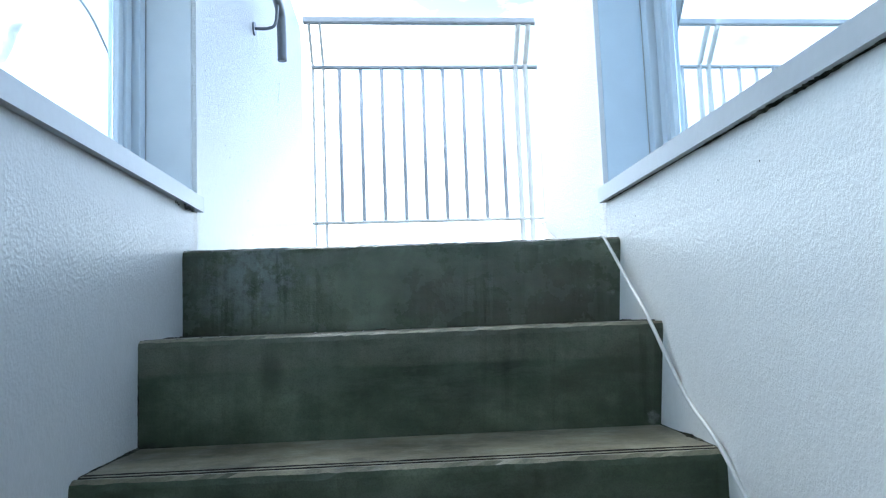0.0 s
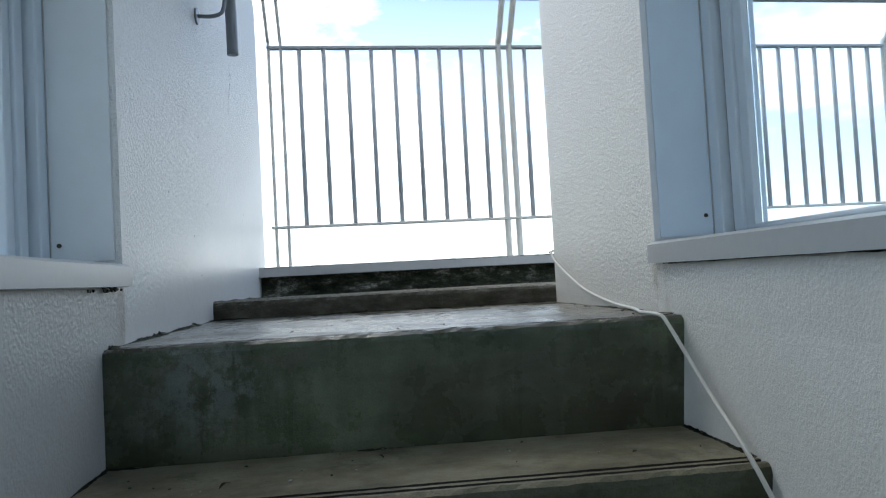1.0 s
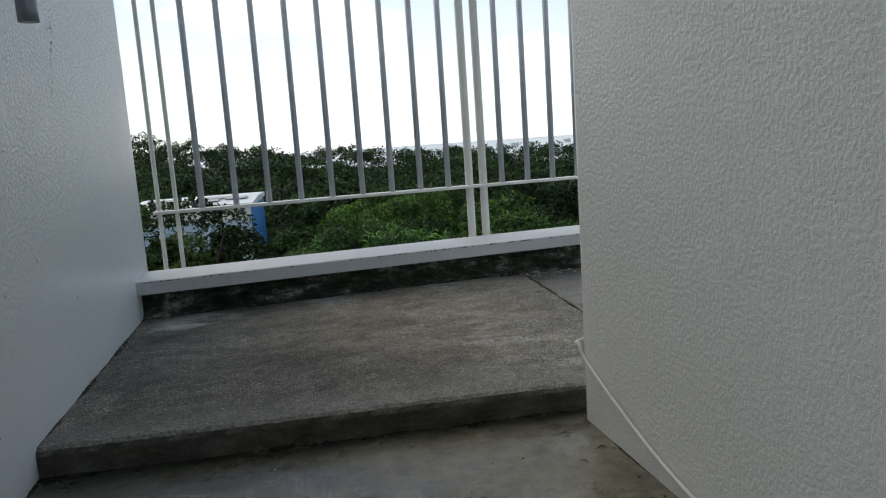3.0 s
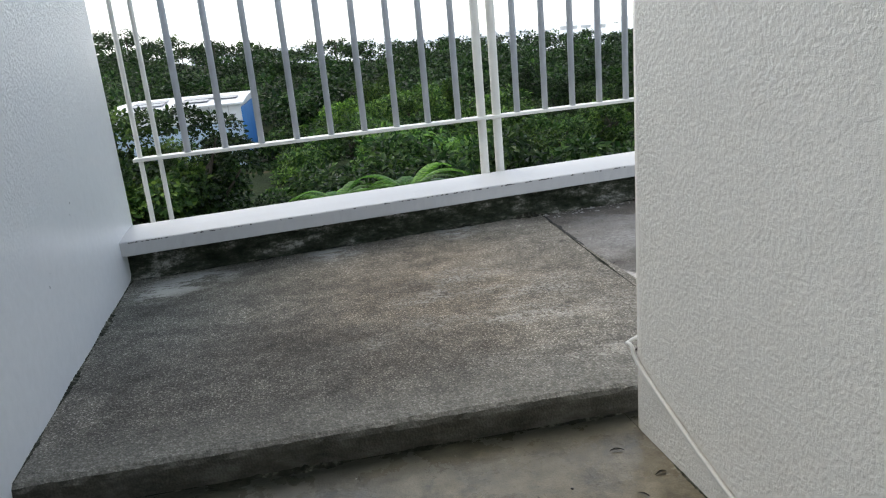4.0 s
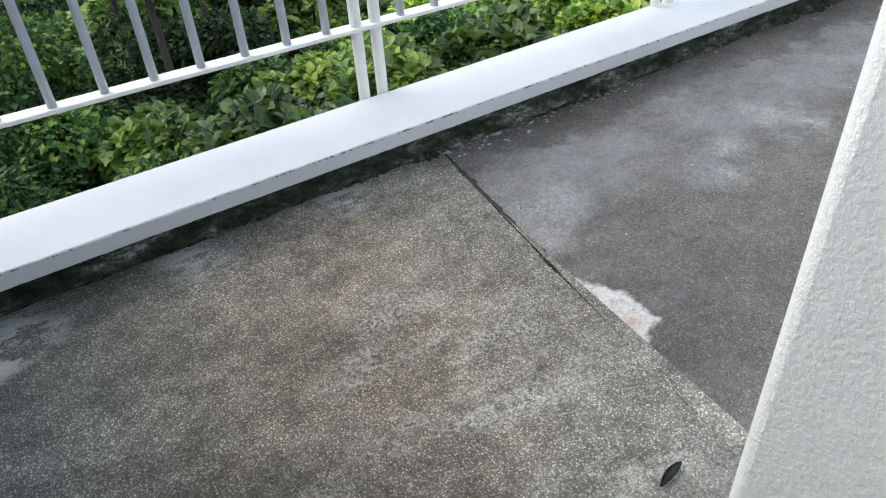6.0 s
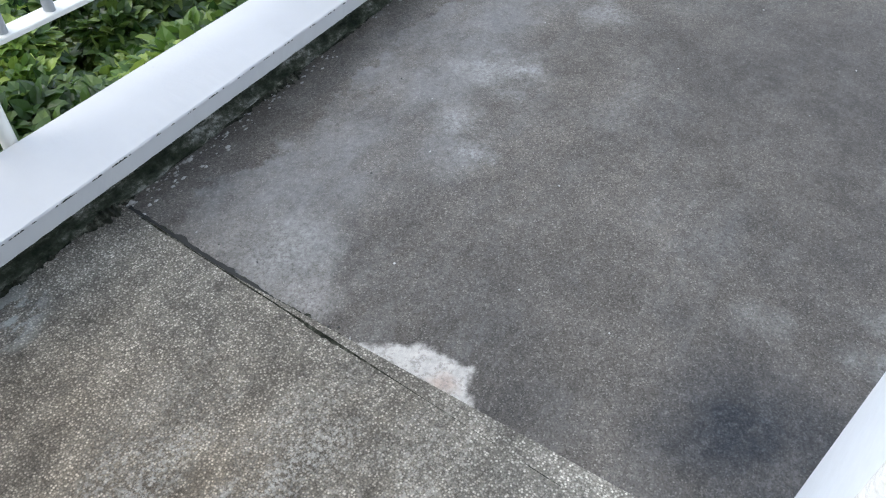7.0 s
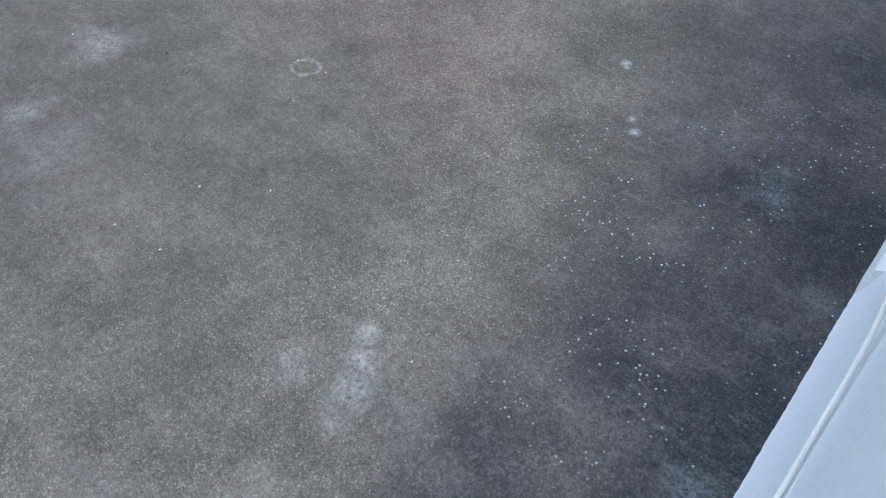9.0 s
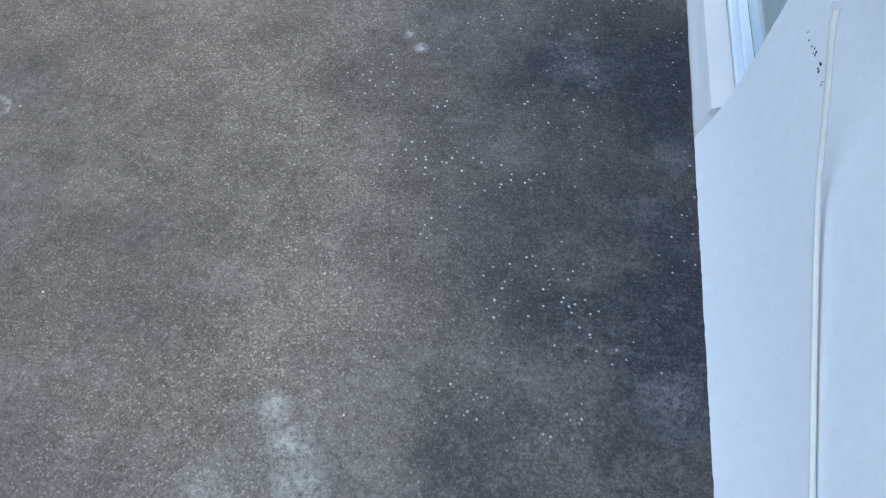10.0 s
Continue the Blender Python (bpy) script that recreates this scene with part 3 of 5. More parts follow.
# ---- mesh helpers ----
def box(bm, lo, hi):
    vs = [bm.verts.new((x, y, z)) for x in (lo[0], hi[0]) for y in (lo[1], hi[1]) for z in (lo[2], hi[2])]
    for f in ((0, 1, 3, 2), (4, 6, 7, 5), (0, 4, 5, 1), (2, 3, 7, 6), (0, 2, 6, 4), (1, 5, 7, 3)):
        bm.faces.new([vs[k] for k in f])
    return bm


def boxes(*pairs):
    bm = bmesh.new()
    for lo, hi in pairs:
        box(bm, lo, hi)
    return bm


def rounded(bm, width, segs=2):
    bmesh.ops.recalc_face_normals(bm, faces=bm.faces)
    bmesh.ops.bevel(bm, geom=list(bm.edges), offset=width, segments=segs, affect="EDGES", profile=0.5)
    return bm


def extrude(profile, axis, a, b, steps=1, wob=0.0, keep=None, calm=()):
    """A closed outline swept along an axis; the outline's pairs are the other two axes in order."""
    bm = bmesh.new()
    rng = random.Random(len(profile) * 7 + steps)
    rings = []
    for k in range(steps + 1):
        s = a + (b - a) * k / steps
        ring = []
        for i, (u, v) in enumerate(profile):
            if wob and (keep is None or i in keep):
                w = wob * (0.35 if i in calm else 1.0)
                u, v = u + rng.uniform(-w, w), v + rng.uniform(-w, w) * 0.6
            p = [u, v]
            p.insert("xyz".index(axis), s)
            ring.append(bm.verts.new(p))
        rings.append(ring)
    n = len(profile)
    for r0, r1 in zip(rings, rings[1:]):
        for i in range(n):
            bm.faces.new((r0[i], r0[(i + 1) % n], r1[(i + 1) % n], r1[i]))
    bm.faces.new(rings[0])
    bm.faces.new(rings[-1])
    bmesh.ops.recalc_face_normals(bm, faces=bm.faces)
    return bm


def tube(points, radius, segs=10, flat=1.0):
    """A round bar along a smooth line of points, closed at both ends."""
    bm = bmesh.new()
    pts = [Vector(p) for p in points]
    side = None
    rings = []
    for k, p in enumerate(pts):
        d = (pts[min(k + 1, len(pts) - 1)] - pts[max(k - 1, 0)]).normalized()
        if side is None:
            side = d.cross(Vector((0.31, 0.17, 0.93)) if abs(d.z) < 0.9 else Vector((1, 0, 0))).normalized()
        side = (side - d * side.dot(d)).normalized()
        up = d.cross(side)
        r = radius[k] if isinstance(radius, (list, tuple)) else radius
        rings.append([bm.verts.new(p + side * math.cos(a) * r + up * math.sin(a) * r * flat)
                      for a in (2 * math.pi * i / segs for i in range(segs))])
    for r0, r1 in zip(rings, rings[1:]):
        for i in range(segs):
            f = bm.faces.new((r0[i], r0[(i + 1) % segs], r1[(i + 1) % segs], r1[i]))
            f.smooth = True
    bm.faces.new(rings[0][::-1])
    bm.faces.new(rings[-1])
    bmesh.ops.recalc_face_normals(bm, faces=bm.faces)
    return bm


def smooth_line(points, per=8):
    """A Catmull-Rom line through the points."""
    p = [Vector(q) for q in points]
    p = [2 * p[0] - p[1]] + p + [2 * p[-1] - p[-2]]
    out = []
    for i in range(1, len(p) - 2):
        for k in range(per):
            t = k / per
            out.append(0.5 * (2 * p[i] + (p[i + 1] - p[i - 1]) * t + (2 * p[i - 1] - 5 * p[i] + 4 * p[i + 1] - p[i + 2]) * t * t
                              + (3 * p[i] - p[i - 1] - 3 * p[i + 1] + p[i + 2]) * t ** 3))
    return out + [p[-2]]


def mesh_of(name, bm, *mats):
    me = bpy.data.meshes.new(name)
    bm.to_mesh(me)
    bm.free()
    for m in mats:
        me.materials.append(m)
    return me


def part(name, bm, material, parent=None, label=""):
    ob = new(name, mesh_of(name, bm, material))
    if parent is not None:
        ob.parent = parent
    return tagged(ob, label) if label else ob


def thing(name, at, label, category, group="", kind=""):
    return tagged(empty_at(name, at), label, category, group, kind)


def empty_at(name, at):
    ob = new(name)
    ob.location = at
    ob.empty_display_size = 0.1
    return ob


def set_in(parent, ob):
    """Keep ob where its world coordinates put it, under a parent that stands elsewhere."""
    ob.parent = parent
    ob.matrix_parent_inverse = Matrix.Translation(parent.location).inverted()
    return ob


def wpart(name, bm, material, parent, label=""):
    """A part made in world coordinates."""
    ob = set_in(parent, new(name, mesh_of(name, bm, material)))
    return tagged(ob, label) if label else ob


def structure(name, bm, material, label, category):
    return tagged(new(name, mesh_of(name, bm, material)), label, category, kind="structure")


# ---- stairwell: steps and landing ----
XI, XO = 0.505, 0.704                  # inner and outer face of the side walls
RISE, GOING = 0.197, 0.287
Y_WIN, Y_END = 0.10, 0.872             # where the wall piers begin and end
Y_STEP, SKEW = 0.932, -0.054           # the low step up to the terrace, slightly askew


def step_y(x):
    return Y_STEP + SKEW * x



stairs = tagged(empty_at("stairs", (0, 0, 0)), "worn grey concrete stairs with grooved nosings", "stairs", kind="structure")


def step_outline(depth, drop):
    return [(0, -drop), (0, -0.014), (0.003, -0.005), (0.011, 0), (0.020, 0), (0.0210, -0.014), (0.0305, -0.014), (0.0310, 0),
            (0.041, 0), (0.0420, -0.014), (0.0515, -0.014), (0.0520, 0), (depth, 0), (depth, -drop)]


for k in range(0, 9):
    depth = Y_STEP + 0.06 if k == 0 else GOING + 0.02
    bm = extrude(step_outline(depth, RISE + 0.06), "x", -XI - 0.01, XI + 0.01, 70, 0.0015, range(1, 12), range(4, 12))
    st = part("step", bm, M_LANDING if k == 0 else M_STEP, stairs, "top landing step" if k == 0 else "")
    # groove faces coloured black to make the grooves read darker
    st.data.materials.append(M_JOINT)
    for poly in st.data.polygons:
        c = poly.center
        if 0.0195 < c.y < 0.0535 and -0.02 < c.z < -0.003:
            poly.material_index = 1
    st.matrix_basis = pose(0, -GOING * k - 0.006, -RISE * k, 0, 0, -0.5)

structure("floor_lower", boxes(((-0.76, -4.6, -RISE * 9 - 0.1), (0.76, -GOING * 8 + 0.1, -RISE * 9))), M_STEP, "grey concrete floor at the foot of the stairs", "floor")

# ---- stairwell: walls ----
Y_OUT = 0.037                           # the outer leaf reaches a little past the window frame
structure("wall_west", boxes(((-XO, -4.6, -2.2), (-XI, Y_WIN + 0.0238, 0.107))), M_STUCCO_SHADED, "white rough-cast stair wall below the window, darkened for shade", "wall")
# the plaster thickens towards the foot of the wall
east = extrude([(0.462, -2.2), (0.470, -0.42), (0.492, -0.19), (XI, -0.01), (XI, 0.098), (0.690, 0.098), (0.690, -2.2)], "y", -4.6, Y_WIN - 0.0002, 40, 0.0012, range(1, 4))
structure("wall_east", east, M_STUCCO_FINE, "white rough-cast stair wall below the window", "wall")
structure("wall_east_outer", boxes(((0.6902, -4.6, -2.2), (XO, Y_OUT - 0.001, 0.090))), M_PLASTER, "white rendered outer leaf of the stair wall", "wall")

Y_CORNER = Y_END + SKEW * (XO - XI)      # the pier ends askew, like the step
pier_bm = extrude([(XI, Y_WIN), (0.6995, Y_WIN), (0.6995, Y_OUT), (XO, Y_OUT), (XO, Y_CORNER), (XI, Y_END)], "z", -2.2, 2.35)


def upright(bm, x, y):
    return [e for e in bm.edges if all(abs(v.co.x - x) < 1e-4 and abs(v.co.y - y) < 1e-4 for v in e.verts)]


bmesh.ops.bevel(pier_bm, geom=upright(pier_bm, XI, Y_END), offset=0.027, segments=6, affect="EDGES", profile=0.5)
for x, y in ((XO, Y_OUT), (XO, Y_CORNER)):
    bmesh.ops.bevel(pier_bm, geom=upright(pier_bm, x, y), offset=0.010, segments=3, affect="EDGES", profile=0.5)
pier = structure("wall_pier", pier_bm, M_STUCCO, "white wall pier with coarse stucco at the head of the stairs", "wall")
pier.data.materials.append(M_PLASTER)
for poly in pier.data.polygons:
    if poly.normal.x > -0.05 and abs(poly.normal.z) < 0.5:
        poly.material_index = 1
    if abs(poly.normal.z) < 0.5:
        poly.use_smooth = 0.05 < abs(poly.normal.x) < 0.995

west = extrude([(Y_WIN + 0.024, -2.2), (2.26, -2.2), (2.26, 1.40), (2.215, 1.445), (Y_END, 1.445), (Y_END, 2.35), (Y_WIN + 0.024, 2.35)], "x", -XO, -XI)
bmesh.ops.bevel(west, geom=[e for e in west.edges if max(v.co.y for v in e.verts) > 0.5 and min(v.co.z for v in e.verts) > -2.0 and min(v.co.y for v in e.verts) > 0.2], offset=0.006, segments=2, affect="EDGES", profile=0.5)
structure("wall_parapet", west, M_STUCCO_SIDE, "white stucco side wall with a chamfered top corner", "wall")
structure("ceiling", boxes(((-1.0, -4.8, 2.352), (1.0, Y_END + 0.1, 2.5))), M_CEIL, "plain white stairwell ceiling", "ceiling")
structure("wall_south", boxes(((-0.76, -4.8, -2.2), (0.76, -4.602, 2.351))), M_STUCCO_FINE, "white plastered end wall of the stairwell", "wall")


# ---- stairwell: windows ----
def window(side, name):
    """A fixed aluminium window along one side of the stairs, on a sill."""
    s = side
    yw = Y_WIN + (0.024 if s < 0 else 0.0)
    up = 0.012 if s < 0 else 0.003
    root = tagged(empty_at(name, (s * 0.66, yw, 0.14)), "white aluminium window above the stair wall, with clear glass", "window", kind="structure")

    def bx(x0, x1, y0, y1, z0, z1, bev=0.003):
        a, b = sorted((s * x0, s * x1))
        return rounded(boxes(((a, y0, z0), (b, y1, z1))), bev)

    top = 0.143 + up
    low = 0.1075 if s < 0 else 0.0985
    sill = extrude([(s * 0.488, low - 0.002), (s * 0.50, low - 0.002), (s * 0.503, low), (s * 0.64, low), (s * 0.64, top), (s * 0.497, 0.135 + up), (s * 0.488, 0.130 + up)], "y", -4.6, yw - 0.002)
    wpart("sill", sill, M_SILL, root, "grey stone window sill")
    outer = extrude([(s * 0.692, 0.0905), (s * 0.724, 0.0905), (s * 0.728, 0.096), (s * 0.726, 0.106), (s * 0.692, 0.126)], "y", -4.6, Y_OUT - 0.002)
    wpart("outer_sill", outer, M_WHITE, root, "white sloping outer sill")
    wpart("reveal", bx(XI + 0.012, 0.699, yw - 0.004, yw - 0.0005, top, 2.34, 0.001), M_REVEAL if s > 0 else M_REVEAL_PALE, root, "smooth painted window reveal")
    fr = wpart("frame", bx(0.628, 0.699, yw - 0.040, yw - 0.0045, top - 0.004, 2.34), M_ALU, root, "white aluminium jamb")
    wpart("gasket", bx(0.6255, 0.6275, yw - 0.007, yw - 0.0045, top, 2.34, 0.0005), M_SILL, fr)
    wpart("gasket", bx(0.650, 0.690, yw - 0.049, yw - 0.0405, top, 2.34, 0.001), M_GASKET, fr)
    wpart("frame_rail", bx(0.641, 0.699, -4.59, yw - 0.05, top - 0.006, top + 0.004), M_ALU, root, "white aluminium bottom rail")
    sash = wpart("sash_stile", bx(0.645, 0.690, yw - 0.083, yw - 0.0495, top + 0.0045, 2.34), M_ALU, root, "white aluminium sash stile")
    wpart("glazing_bead", bx(0.652, 0.682, yw - 0.114, yw - 0.0835, top + 0.0045, 2.34), M_ALU, sash)
    wpart("sash_rail", bx(0.650, 0.686, -4.58, yw - 0.1145, top + 0.0045, top + 0.014), M_ALU, root)
    wpart("mullion", bx(0.642, 0.688, -2.05, -1.99, top + 0.0145, 2.34), M_ALU, root)
    for y0, y1 in ((-4.57, -2.06), (-1.985, yw - 0.115)):
        pane = wpart("pane", bx(0.665, 0.671, y0, y1, top + 0.0145, 2.34, 0.0008), glass, root, "clear window pane")
        pane.visible_shadow = False
    for x, z in ((0.612, 0.186), (0.606, 1.15), (0.606, 1.9)):
        wpart("screw", tube([(s * x, yw - 0.0032, z), (s * x, yw - 0.0067, z)], 0.0042, 8), M_GASKET, root)
    return root


window(1, "window_1")
window(-1, "window_2")

# ---- terrace floor and kerb ----


def edge_y(x, y0):
    return y0 + TILT * (x + 0.5)


JOINT = 0.063                          # the floor joint runs slightly askew as well
base = structure("terrace_base", boxes(((-0.9, 0.98, -0.30), (9.0, 2.20, 0.004)), ((0.73, -6.0, -0.30), (9.0, 0.98, 0.004))), M_JOINT, "dark concrete bed under the terrace", "slab")
slab_out = [(0.002, -0.056), (0.0, -0.014), (0.004, -0.005), (0.014, 0.0), (0.30, -0.004), (0.62, -0.008), (0.95, -0.011), (1.30, -0.013), (1.30, -0.05), (0.06, -0.05)]
bm = extrude(slab_out, "x", -XI - 0.03, 0.816, 80, 0.0016, range(0, 8))
for v in bm.verts:
    if v.co.x > 0.81:
        v.co.x += JOINT * (v.co.y + Y_STEP - 2.1)
    if v.co.z > -0.03:                   # the slab sinks to the level of the terrace at the joint
        v.co.z -= max(0.0, v.co.x - 0.42) / 0.39 * (v.co.z + 0.0135)
    v.co.y += SKEW * v.co.x * max(0.0, 1 - v.co.y)
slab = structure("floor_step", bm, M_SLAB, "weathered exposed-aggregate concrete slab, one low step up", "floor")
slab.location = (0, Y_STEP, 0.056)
structure("floor_patch", boxes(((XI + 0.007, Y_END - 0.1, -0.03), (0.745, Y_STEP + 0.02, -0.002))), M_LANDING, "concrete strip of landing beside the wall pier", "floor")

bm = bmesh.new()
nx, ny = 110, 90
grid = []
for j in range(ny + 1):
    row = []
    for i in range(nx + 1):
        x = 0.722 + (9.0 - 0.722) * (i / nx) ** 1.6
        y = -6.0 + (edge_y(x, 2.14) + 6.0) * (1 - (1 - j / ny) ** 1.4)
        row.append(bm.verts.new((x, y, 0.036 + 0.003 * noise.noise((x * 2.1, y * 2.1, 0)) - (0.012 if x < 0.752 and y > 0.8 else 0))))
    grid.append(row)
for j in range(ny):
    for i in range(nx):
        bm.faces.new((grid[j][i], grid[j][i + 1], grid[j + 1][i + 1], grid[j + 1][i])).smooth = True
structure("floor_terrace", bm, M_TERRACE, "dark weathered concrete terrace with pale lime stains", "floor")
jr = random.Random(3)
bm = bmesh.new()
prev = None
for k in range(90):
    y = 0.90 + 1.25 * k / 89
    c, w = 0.8225 + JOINT * (y - 2.1) + jr.uniform(-0.001, 0.001), 0.0036 + jr.uniform(-0.0012, 0.0022) + (0.005 if jr.random() < 0.08 else 0)
    now = [bm.verts.new((c - w, y, 0.0402)), bm.verts.new((c + w, y, 0.0402))]
    if prev:
        bm.faces.new((prev[0], prev[1], now[1], now[0]))
    prev = now
structure("floor_joint", bm, M_JOINT, "dark open joint between the two concrete slabs", "joint")

KERB_L, KERB_R = -XI - 0.004, 9.0
kerb = extrude([(2.080, -0.05), (2.070, 0.045), (2.092, 0.065), (2.095, 0.138), (2.232, 0.138), (2.232, -0.4), (2.095, -0.4)], "x", KERB_L, KERB_R, 320, 0.004, range(0, 4))
cap = extrude([(2.024, 0.133), (2.023, 0.135), (2.022, 0.1730), (2.0245, 0.1760), (2.12, 0.178), (2.241, 0.177), (2.244, 0.133)], "x", KERB_L, KERB_R, 520, 0.0008, range(0, 4))
for b in (kerb, cap):
    for v in b.verts:
        v.co.y = edge_y(v.co.x, v.co.y)
structure("kerb", kerb, M_KERB, "dark mossy concrete upstand at the terrace edge", "kerb")
structure("kerb_cap", cap, M_COPING, "white-painted flat coping on the kerb", "coping")
LOW = [(XO - 0.004, 0.03), (XO + 0.027, 0.033), (XO + 0.026, 0.040), (XO + 0.021, 0.052), (XO + 0.017, 0.066), (XO + 0.015, 0.0895), (XO - 0.004, 0.0895)]
HIGH = [(XO - 0.004, 0.03)] + [(XO + 0.00015 + 0.02685 * (1 - u) ** 3, 0.033 + 0.267 * u) for u in (k / 24 for k in range(25))] + [(XO - 0.004, 0.3002)]
for outline, y0, y1, mat in ((LOW, -6.0, Y_OUT - 0.0005, M_WHITE), (HIGH, Y_OUT, Y_CORNER, M_PLASTER)):
    cove = extrude(outline, "y", y0, y1, 120, 0.0008, range(1, 5) if mat == M_WHITE else range(1, 3))
    for f in cove.faces:
        f.smooth = mat == M_WHITE
    structure("cove", cove, mat, "painted mortar cove along the wall foot", "trim")

# the building that carries the terrace
structure("facade", boxes(((-6.0, 1.0, -7.5), (9.0, 2.22, -0.42)), ((-6.0, -9.0, -7.5), (9.0, 1.0, -2.3))), M_STUCCO_FINE, "white rendered building below the terrace", "building")


# ---- railing ----
def rail_y(x, y0):
    return y0 + 0.043 * (x + 0.5)


def railing():
    root = thing("railing", (0.0, rail_y(0, 2.31), 0.18), "grey and cream painted steel railing fixed in the coping", "railing")
    y0 = 2.306

    def along(x0, x1, z, dy, w, h, bev, nm, mat, label=""):
        u, k = y0 + dy, bev * 0.6
        bm = extrude([(u - w / 2, z - h / 2 + k), (u - w / 2 + k, z - h / 2), (u + w / 2 - k, z - h / 2), (u + w / 2, z - h / 2 + k),
                      (u + w / 2, z + h / 2 - k), (u + w / 2 - k, z + h / 2), (u - w / 2 + k, z + h / 2), (u - w / 2, z + h / 2 - k)], "x", x0, x1, 40)
        for v in bm.verts:
            v.co.y = rail_y(v.co.x, v.co.y)
        return wpart(nm, bm, mat, root, label)

    along(-0.470, 8.9, 0.370, 0, 0.046, 0.011, 0.003, "bottom_rail", M_POST, "cream bottom rail of flat bar")
    along(-0.458, 8.9, 1.242, 0, 0.032, 0.014, 0.003, "middle_rail", M_BAR, "grey middle rail of flat bar")
    along(-0.480, 8.9, 1.446, -0.16, 0.042, 0.034, 0.010, "top_rail", M_BAR, "grey top handrail set inwards")
    bar_me = mesh_of("bar", tube([(0, 0, 0.375), (0, 0, 1.236)], 0.0135, 10, 0.80), M_BAR)
    thin = smooth_line([(0, 0, 0.05), (0, 0, 0.6), (0, 0, 1.21), (0, -0.03, 1.28), (0, -0.16, 1.432)], 5)
    thin_me = mesh_of("post", tube(thin, 0.0100, 8, 0.78), M_POST)
    thick_me = mesh_of("post", tube(thin, 0.0180, 12, 0.86), M_POST)

    def put(nm, me, x):
        ob = new(nm, me)
        ob.location = (x, rail_y(x, y0), 0)
        return set_in(root, ob)

    for x in (-0.451, -0.393):
        put("post", thin_me, x)
    for k in range(9):
        put("bar", bar_me, -0.306 + 0.1178 * k - 0.00052 * k * k)
    for section in range(7):
        x = 0.688 + 1.10 * section
        put("post", thick_me, x)
        put("post", thick_me, x + 0.057)
        for k in range(9):
            put("bar", bar_me, x + 0.135 + 0.1075 * k)
    return root


railing()


# ---- handrail on the side wall ----
def handrail():
    root = thing("handrail", (-0.42, 0.95, 0.86), "dark steel handrail with a turned-down end on a wall bracket", "handrail")
    line = smooth_line([(-0.42, -4.5, -1.72), (-0.42, -1.0, 0.28), (-0.42, 0.55, 0.90), (-0.42, 0.80, 0.985), (-0.42, 0.93, 0.985), (-0.42, 0.975, 0.945), (-0.42, 0.985, 0.80)], 8)
    wpart("rail", tube(line, 0.017, 12), M_RAIL, root, "dark steel rail")
    for y, z in ((0.885, 0.885), (-0.9, 0.20), (-2.6, -0.75)):
        b = wpart("bracket", tube(smooth_line([(-XI + 0.004, y, z), (-0.455, y, z), (-0.428, y + 0.005, z + 0.02), (-0.42, y + 0.01, z + 0.095)], 6), 0.006, 8), M_RAIL, root, "thin bent steel bracket")
        wpart("rosette", tube([(-XI - 0.002, y, z), (-XI + 0.006, y, z)], 0.024, 16), M_RAIL, b)
    return root


handrail()

# ---- cable and device ----
cable_line = smooth_line([(0.46, -1.72, -1.175), (0.468, -1.15, -0.78), (0.462, -0.862, -0.583), (0.472, -0.70, -0.50), (0.465, -0.575, -0.388), (0.476, -0.42, -0.325), (0.464, -0.292, -0.192), (0.474, -0.15, -0.115), (0.465, -0.03, -0.012), (0.461, -0.004, 0.0025), (0.463, 0.03, 0.004),
                          (0.466, 0.10, 0.004), (0.494, 0.203, 0.0045), (0.498, 0.363, 0.014), (0.4985, 0.58, 0.048), (0.4992, 0.813, 0.118),
                          (0.5005, 0.862, 0.147), (0.508, 0.8775, 0.152), (0.60, 0.8735, 0.178), (0.69, 0.868, 0.205), (0.7085, 0.858, 0.211), (0.7085, 0.80, 0.220), (0.709, 0.70, 0.246), (0.710, 0.55, 0.292), (0.714, 0.39, 0.352), (0.738, 0.330, 0.435), (0.760, 0.303, 0.497), (0.7645, 0.287, 0.520)], 8)
tagged(new("cable", mesh_of("cable", tube(cable_line, 0.0036, 8), M_CABLE)), "white round cable running up the stairs and round the wall end", "cable")


DEVICE = (0.742, 0.235, 0.590, -46, 0, 0)


